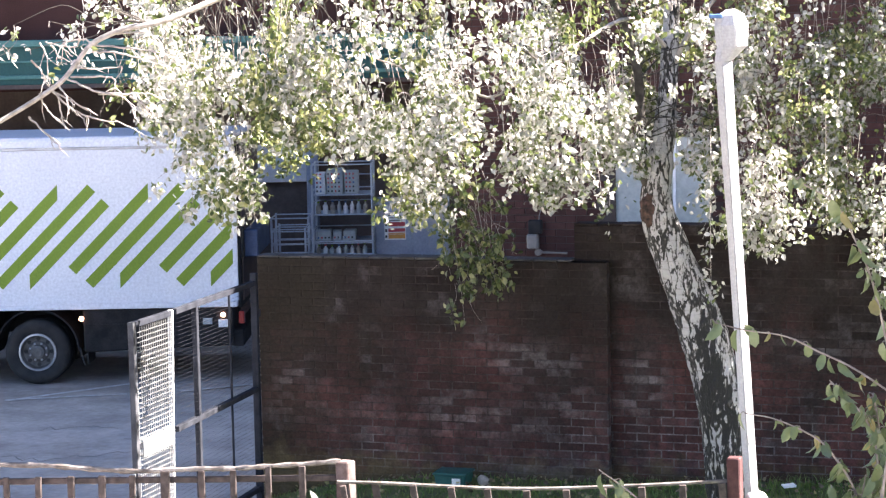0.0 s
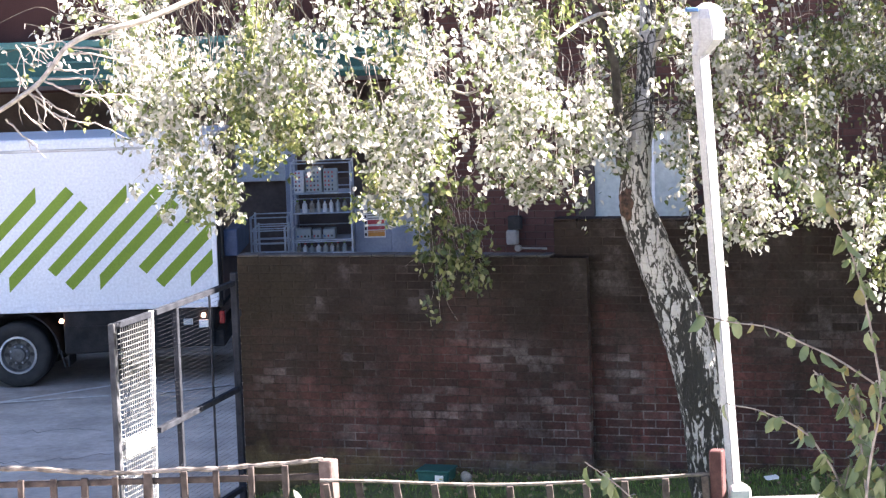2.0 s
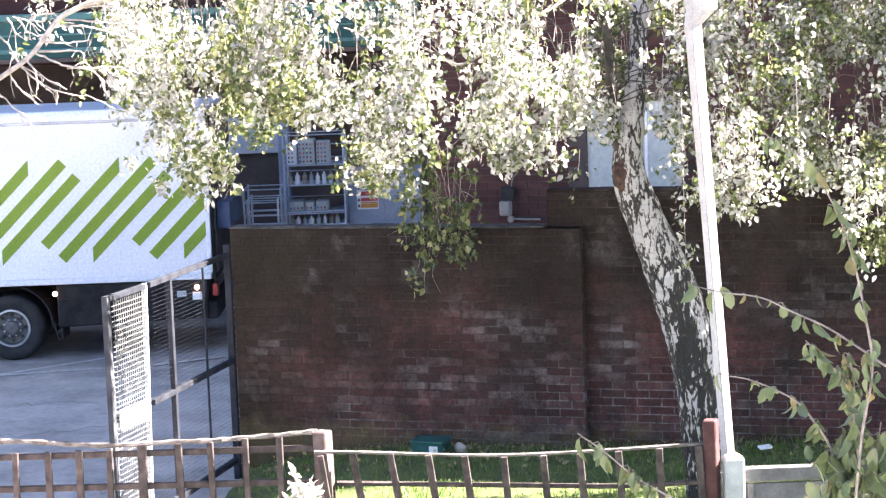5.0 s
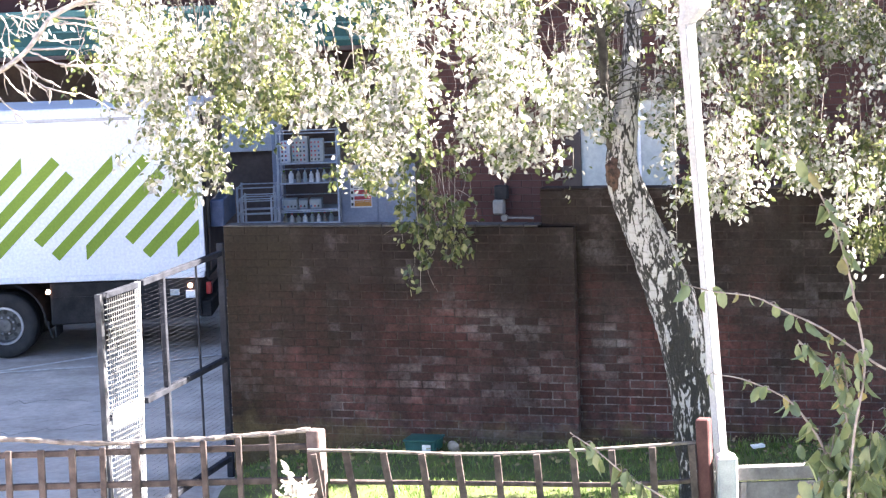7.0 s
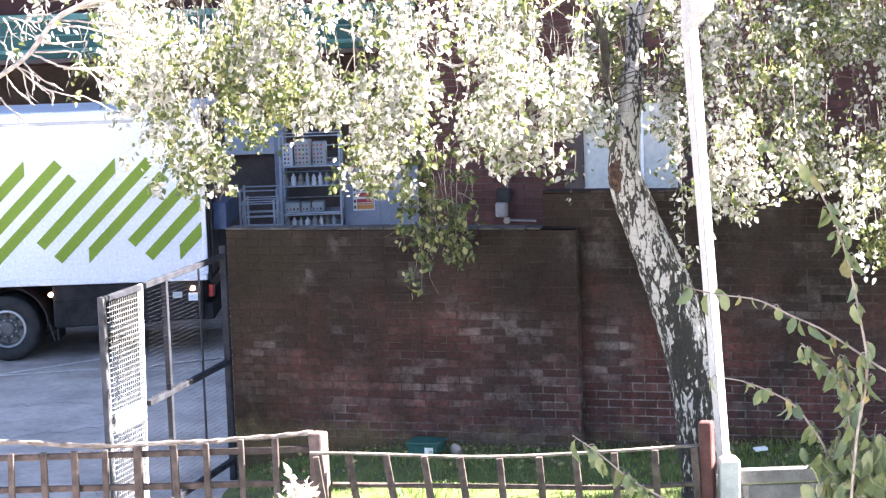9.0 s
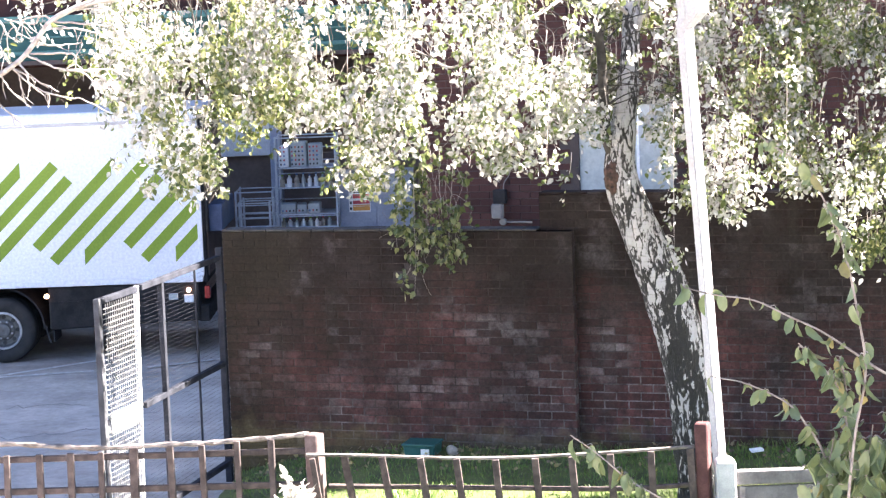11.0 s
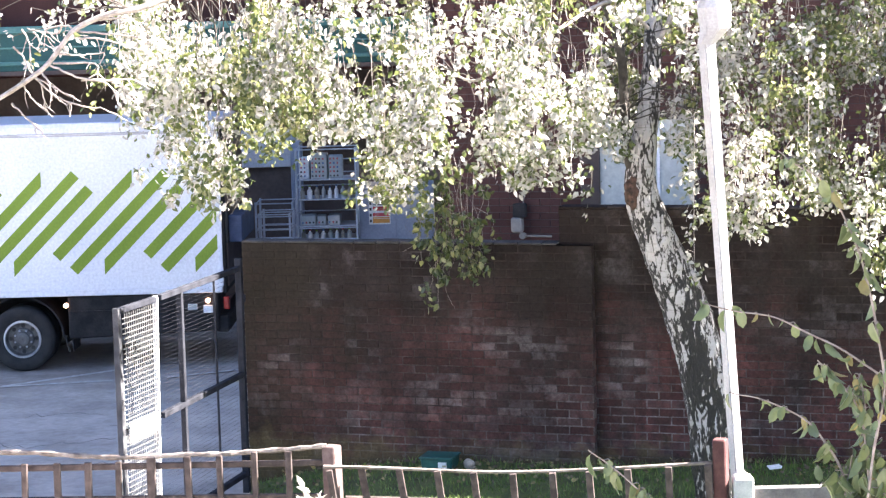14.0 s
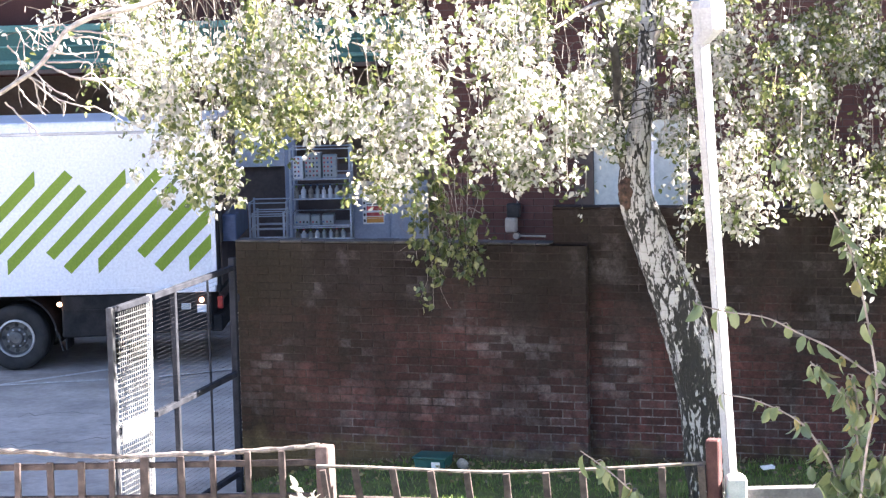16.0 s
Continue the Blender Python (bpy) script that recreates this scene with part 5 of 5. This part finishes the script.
# ---- things behind the wall ----
def build_yard_things():
    rng = random.Random(3)
    # roll cages of goods under the canopy
    def cage(x, y, w, top, label, loaded):
        c = thing("roll_cage", pose(x, y, YARD), label, "roll cage", "roll cages in the bay")
        d = 0.7
        for px in (0, w):
            for py in (0, d):
                part("post", tube(bmesh.new(), [(px, py, 0.14), (px, py, top)], 0.017, 8), CAGE, c)
                bm = bmesh.new()
                lathe(bm, [(0.06, -0.02), (0.06, 0.02)], 14, "Y", (px, py, 0.06))
                wl = part("castor", bm, RUBBER, c)
                part("fork", cube(px - 0.02, px + 0.02, py - 0.03, py + 0.03, 0.09, 0.15), CAGE, c)
        part("base", cube(0, w, 0, d, 0.14, 0.17, 0.004), CAGE, c)
        n = max(3, int(top / 0.2))
        for k in range(1, n + 1):
            z = 0.17 + (top - 0.19) * k / n
            for py in (0, d):
                if py == 0 and loaded and k not in (n, n // 2 + 1):
                    continue
                part("bar", tube(bmesh.new(), [(0, py, z), (w, py, z)], 0.009, 6), CAGE, c)
            part("bar", tube(bmesh.new(), [(0, 0, z), (0, d, z)], 0.009, 6), CAGE, c)
            part("bar", tube(bmesh.new(), [(w, 0, z), (w, d, z)], 0.009, 6), CAGE, c)
        return c
    cage(-2.86, 29.2, 0.52, 1.86, "empty steel roll cage", False)
    cage(-2.74, 28.4, 0.42, 1.78, "empty steel roll cage", False)
    c = cage(-2.28, 29.3, 0.84, 2.60, "tall steel roll cage loaded with packs and bottles", True)
    for z in (0.5, 0.9, 1.315, 1.50, 1.88, 2.16):
        part("shelf", cube(0.02, 0.82, 0.02, 0.68, z - 0.02, z, 0.003), CAGE, c)
    for z, kinds in ((1.315, "bottles"), (1.50, "boxes"), (1.88, "bottles"), (2.16, "packs"), (0.9, "boxes")):
        x = 0.04
        while x < 0.74:
            if kinds == "bottles":
                w, h = rng.uniform(0.055, 0.075), rng.uniform(0.15, 0.18) if z > 1.6 else rng.uniform(0.09, 0.12)
                ob = new("bottle")
                ob.matrix_basis = pose(-2.28 + x + w / 2, 29.4, YARD + z)
                bm = bmesh.new()
                r = w / 2
                lathe(bm, [(r, 0.0), (r, h * 0.68), (r * 0.45, h * 0.85), (r * 0.4, h)], 12, "Z")
                part("bottle_body", bm, rng.choice([PAPER, PAPER, STONE, SHUTTER]), ob)
                bm = bmesh.new()
                lathe(bm, [(r * 0.46, h), (r * 0.46, h + 0.02)], 10, "Z")
                part("cap", bm, rng.choice([BLUE_PLASTIC, RED, GREEN]), ob)
                tagged(ob, "pale plastic bottle on a cage shelf", "bottle", "bottles in the cage")
                x += w + 0.03
            else:
                w = rng.uniform(0.11, 0.24)
                h = rng.uniform(0.30, 0.36) if kinds == "packs" else rng.uniform(0.12, 0.17) if z > 1.0 else rng.uniform(0.10, 0.28)
                if x + w > 0.8:
                    break
                ob = new("pack")
                ob.matrix_basis = pose(-2.28 + x, 29.36, YARD + z + 0.001, 0, 0, rng.uniform(-3, 3))
                bd = part("wrap", cube(0, w, 0, 0.3, 0, h, 0.012), rng.choice([PAPER, PAPER, PAPER, SHUTTER]), ob)
                for k in range(5 if kinds == "packs" else 1):
                    for j in range(int(w / 0.05)):
                        part("print_patch", cube(0.015 + j * 0.05, 0.037 + j * 0.05, -0.004, 0.002, 0.03 + 0.06 * k, 0.055 + 0.06 * k), rng.choice([BLACK, BLUE_PLASTIC, RED, BLACK]), bd)
                tagged(ob, "wrapped pack of goods on a cage shelf", "package", "packs in the cage")
                x += w + 0.02
    # electrical cabinet with a warning sign
    k = thing("cabinet", pose(-1.42, 29.6, YARD), "blue grey steel cabinet with a warning sign", "cabinet")
    part("body", cube(0, 1.06, 0.02, 0.8, 0, 2.02, 0.01), CABINET, k)
    for a, b in ((0.02, 0.52), (0.54, 1.04)):
        dr = part("door", cube(a, b, 0.0, 0.018, 0.08, 1.98, 0.006), CABINET, k)
        part("handle", cube((b - 0.09) if a < 0.1 else a + 0.06, (b - 0.06) if a < 0.1 else a + 0.09, -0.02, 0.0, 0.95, 1.1, 0.004), STEEL, dr)
    sg = part("sign", cube(0.135, 0.44, -0.006, -0.001, 1.47, 1.865), PAPER, k, "white sign with red and orange unreadable bands")
    for z, h, mt in ((1.665, 0.06, RED), (1.585, 0.05, RED), (1.49, 0.06, ORANGE), (1.555, 0.018, ORANGE)):
        part("print_bar", cube(0.19, 0.43, -0.009, -0.0065, z, z + h), mt, sg)
    for j in range(4):
        part("print_bar", cube(0.145, 0.175, -0.009, -0.0065, 1.50 + 0.085 * j, 1.54 + 0.085 * j), BLACK, sg)
    for j in range(3):
        part("print_bar", cube(0.19, 0.19 + (0.2, 0.14, 0.18)[j], -0.009, -0.0065, 1.745 + 0.035 * j, 1.757 + 0.035 * j), BLACK, sg)
    part("notice", cube(0.08, 0.22, -0.006, -0.001, 1.89, 1.96), PAPER, k, "small white notice")
    # outside lamp with conduit on the brick building
    lm = thing("wall_lamp", pose(0.64, 22.262, 1.83, 0, 0, -17.2), "beige bulkhead wall lamp with a cranked conduit", "wall lamp")
    part("housing", cube(-0.06, 0.06, -0.11, -0.005, -0.09, 0.07, 0.015), METER, lm)
    part("hood", cube(-0.045, 0.10, -0.09, -0.005, 0.07, 0.22, 0.012), CHASSIS, lm)
    part("conduit", tube(bmesh.new(), smoothed([(0.03, -0.03, -0.09), (0.04, -0.03, -0.125), (0.08, -0.03, -0.13), (0.37, -0.03, -0.135)], 4), 0.012, 8), METER, lm, smooth=True)
    part("cable", tube(bmesh.new(), smoothed([(0.06, -0.03, 0.21), (0.075, -0.02, 0.30), (0.13, -0.012, 0.38), (0.12, -0.012, 0.50)], 5), 0.006, 6), METER, lm, smooth=True)
    part("junction", tube(bmesh.new(), [(0.05, -0.06, -0.13), (0.05, -0.005, -0.13)], 0.035, 12), METER, lm)
    # tray at the foot of the wall, and a stone
    b = thing("tray", pose(-0.23, 18.55, ground_z(-0.23, 18.5) + 0.02, 0, 0, -17), "dark green plastic tub with a white label", "tub")
    bm = cube(-0.14, 0.14, -0.12, 0.12, 0, 0.105, 0.012)
    for v in bm.verts:
        if v.co.z > 0.05:
            v.co.x *= 1.06
            v.co.y *= 1.06
    bd = part("body", bm, TEAL_PLASTIC, b)
    part("rim", cube(-0.16, 0.16, -0.14, 0.14, 0.10, 0.12, 0.006), TEAL_PLASTIC, b)
    part("label", cube(0.02, 0.10, -0.1295, -0.126, 0.02, 0.075), PAPER, bd)
    bm = bmesh.new()
    bmesh.ops.create_icosphere(bm, subdivisions=3, radius=0.055)
    for v in bm.verts:
        v.co *= 1 + 0.35 * noise.noise(v.co * 14)
    bmesh.ops.translate(bm, vec=(0.03, 18.5, ground_z(0.03, 18.5) + 0.05), verts=bm.verts)
    tagged(part("stone", bm, STONE, smooth=True), "pale rough stone at the foot of the wall", "stone")
    # plant by the corner post, its leaves coloured near white as if in full sun
    pl = thing("plant", pose(-1.04, 13.95, ground_z(-1.04, 13.95)), "small plant by the fence, leaves coloured white for sunlight", "plant")
    bm = bmesh.new()
    places = []
    for j in range(7):
        a = rng.uniform(0, math.tau)
        o = Vector((math.cos(a) * 0.10, math.sin(a) * 0.08, 0))
        line = smoothed([(0, 0, 0), o * 0.4 + Vector((0, 0, 0.75)), o + Vector((0, 0, 0.90 + rng.uniform(-.08, .12)))], 5)
        tube(bm, line, 0.004, 5)
        for q in line[6:]:
            for _ in range(2):
                d = rand_dir(rng, -0.8)
                places.append((q, d, side_of(d, rng), rng.uniform(0.05, 0.09)))
    part("stem", bm, TWIG, pl)
    lv = new("leaves", leaf_mesh("leaves", places, SUNLIT_WHITE_LEAF, 0.5, 4))
    lv.parent = pl
    lv["kind"] = "stuff"


build_yard_things()


def build_litter():
    rng = random.Random(23)
    places = []
    for _ in range(420):
        x = rng.uniform(-1.8, 4.4)
        edge = 19.45 - 0.31 * (x + 2.04) + (0.1 if x > 1.2 else 0)
        y = edge - abs(rng.gauss(0.1, 0.45)) - 0.03
        d = Vector((rng.gauss(0, 1), rng.gauss(0, 1), rng.gauss(0, 0.3))).normalized()
        places.append((Vector((x, y, ground_z(x, y) + rng.uniform(0.02, 0.07))), d, side_of(d, rng), rng.uniform(0.03, 0.055)))
    ob = new("fallen_leaves", leaf_mesh("fallen_leaves", places, DEAD_LEAF, 0.8, 2))
    tagged(ob, "fallen brown and yellow birch leaves on the grass", "fallen leaves", kind="stuff")
    bm = cube(-0.06, 0.06, -0.03, 0.03, 0, 0.02, 0.004)
    for v in bm.verts:
        v.co.z += 0.02 * noise.noise(v.co * 40)
    ob = part("paper_scrap", bm, PAPER)
    ob.matrix_basis = pose(2.66, 17.65, ground_z(2.66, 17.65) + 0.045, 6, 4, 20)
    tagged(ob, "crumpled white paper scrap on the grass", "litter")


build_litter()


# ---- grass blades on the lawn ----
def build_grass():
    rng = random.Random(9)
    vs, fs = [], []
    for _ in range(26000):
        x = rng.uniform(-2.0, 4.8)
        edge = 19.45 - 0.31 * (x + 2.04)
        y = rng.uniform(13.6, edge)
        z = ground_z(x, y) - 0.01
        tall = 0.5 + 0.9 * abs(noise.noise((x * 1.2, y * 1.2, 3.0)))
        h = rng.uniform(0.035, 0.09) * tall * (1.5 if y > edge - 0.2 else 1.0)
        a = rng.uniform(0, math.tau)
        w = rng.uniform(0.003, 0.006)
        dx, dy = math.cos(a) * w, math.sin(a) * w
        lx, ly = rng.gauss(0, 0.4) * h, rng.gauss(0, 0.4) * h
        k = len(vs)
        vs += [(x - dx, y - dy, z), (x + dx, y + dy, z), (x + lx * 0.4 + dx * 0.7, y + ly * 0.4 + dy * 0.7, z + h * 0.6), (x + lx * 0.4 - dx * 0.7, y + ly * 0.4 - dy * 0.7, z + h * 0.6), (x + lx, y + ly, z + h)]
        fs += [(k, k + 1, k + 2, k + 3), (k + 3, k + 2, k + 4)]
    me = bpy.data.meshes.new("grass")
    me.from_pydata(vs, [], fs)
    me.materials.append(GRASS)
    tagged(new("grass", me), "tufted green grass on the lawn", "grass", kind="stuff")


build_grass()


# ---- bricks of the garden walls ----
def brick_mesh(ln):
    bm = cube(0.0, ln, 0.0, 0.10, 0.0, 0.0655)
    bmesh.ops.bevel(bm, geom=[e for e in bm.edges if all(v.co.y < 0.01 for v in e.verts)], offset=0.004, segments=1, affect="EDGES")
    me = bpy.data.meshes.new("brick")
    bm.to_mesh(me)
    bm.free()
    me.materials.append(BRICK)
    return me


def lay_bricks(wall, u0, u1, v0, v1, face, single, skip=None, depth=0.10):
    """Stretcher courses on the face; bricks within the (u, v) stretch 'single' become parts, the others one joined mesh."""
    rng = random.Random(21)
    full = {}
    rest_v, rest_f = [], []
    course = 0
    v = v1 - 0.065
    while v > v0 - 0.07:
        u = u0 - (0.1125 if course % 2 else 0.0)
        while u < u1 - 0.02:
            a, b = max(u, u0), min(u + 0.215, u1)
            u += 0.225
            if b - a < 0.015 or (skip and skip(a, b, v)):
                continue
            d = face + rng.uniform(-0.002, 0.002)
            if single[0] <= a and b <= single[1] and single[2] <= v <= single[3]:
                key = round(b - a, 3)
                if key not in full:
                    full[key] = brick_mesh(b - a)
                ob = new("brick", full[key])
                ob.parent = wall
                ob.location = (a, d, v + rng.uniform(-0.002, 0.002))
                ob.rotation_euler = (rng.uniform(-.01, .01), rng.uniform(-.006, .006), rng.uniform(-.008, .008))
            else:
                k = len(rest_v)
                c = 0.004
                rest_v += [(a + c, d, v + c), (b - c, d, v + c), (b - c, d, v + 0.065 - c), (a + c, d, v + 0.065 - c),
                           (a, d + c, v), (b, d + c, v), (b, d + c, v + 0.065), (a, d + c, v + 0.065),
                           (a, d + depth, v), (b, d + depth, v), (b, d + depth, v + 0.065), (a, d + depth, v + 0.065)]
                for o in (0, 4):
                    for i in range(4):
                        j = (i + 1) % 4
                        rest_f.append((k + o + j, k + o + i, k + o + 4 + i, k + o + 4 + j)[::-1])
                rest_f.append((k, k + 1, k + 2, k + 3))
        v -= 0.075
        course += 1
    me = bpy.data.meshes.new("brickwork")
    me.from_pydata(rest_v, [], rest_f)
    me.materials.append(BRICK_REST)
    ob = new("brickwork", me)
    ob.parent = wall
    ob["kind"] = "stuff"


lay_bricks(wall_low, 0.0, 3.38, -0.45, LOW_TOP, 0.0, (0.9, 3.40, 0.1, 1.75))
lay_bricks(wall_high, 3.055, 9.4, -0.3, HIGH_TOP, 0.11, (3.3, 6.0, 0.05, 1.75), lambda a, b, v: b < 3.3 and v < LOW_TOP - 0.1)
# brick-on-edge copings, mossy and uneven
for wall, u0, u1, top, y0, y1 in ((wall_low, 0.0, 3.05, LOW_TOP, -0.006, 0.215), (wall_high, 3.055, 7.4, HIGH_TOP, 0.104, 0.325)):
    u = u0
    crng = random.Random(4)
    while u < u1 - 0.03:
        w = 0.225
        b = min(u + w - 0.008, u1)
        ob = part("coping_brick", cube(u, b, y0, y1, top + 0.004, top + 0.026 + crng.uniform(-0.004, 0.005), 0.006), COPING if wall is wall_low else BRICK, wall)
        u += w


def lay_house_bricks():
    rng = random.Random(31)
    w, x0, (wx0, wx1, wz0, wz1) = HOUSE_SITES[0]
    shared = {}
    rest = bmesh.new()
    for k in range(52):
        z = 1.2 + k * 0.075
        x = x0 + (0.0 if k % 2 else -0.1125)
        while x < 5.4:
            a, b = max(x, x0), x + 0.215
            x += 0.225
            if b > wx0 and a < wx1 and z + 0.065 > wz0 and z < wz1:
                continue
            d = rng.uniform(-0.003, 0.002)
            if a < 1.48 and 1.5 < z < 3.9:
                key = round(b - a, 3)
                if key not in shared:
                    me = bpy.data.meshes.new("brick")
                    bm = cube(0, b - a, 0, 0.04, 0, 0.065)
                    bm.to_mesh(me)
                    bm.free()
                    me.materials.append(HOUSE_BRICK_SINGLE)
                    shared[key] = me
                ob = new("brick", shared[key])
                ob.parent = w
                ob.location = (a, d, z)
            elif k < 46:
                block(rest, a, b, d, 0.04, z, z + 0.065)
    bs = part("brickwork", rest, HOUSE_BRICK, w)
    bs["kind"] = "stuff"


lay_house_bricks()


def motions():
    times = [0.5 * k for k in range(33)]
    for ob, pv, length, drift, gain, lag in MOVERS:
        rows = []
        unit = 0.001 if drift is SHRUB_DRIFT else 0.01
        for t in times:
            dx = at_half(drift, min(16.0, max(0.0, t + lag))) * unit * gain
            ang = math.degrees(math.atan2(dx, max(0.5, length)))
            sign = 1.0 if drift is SHRUB_DRIFT else -1.0
            side = 0.35 * ang * math.sin(t * 2.1 + lag * 30)
            rows.append((t, Matrix.Translation(pv) @ pose(0, 0, 0, side, sign * ang, 0)))
        walk(ob, rows)


motions()
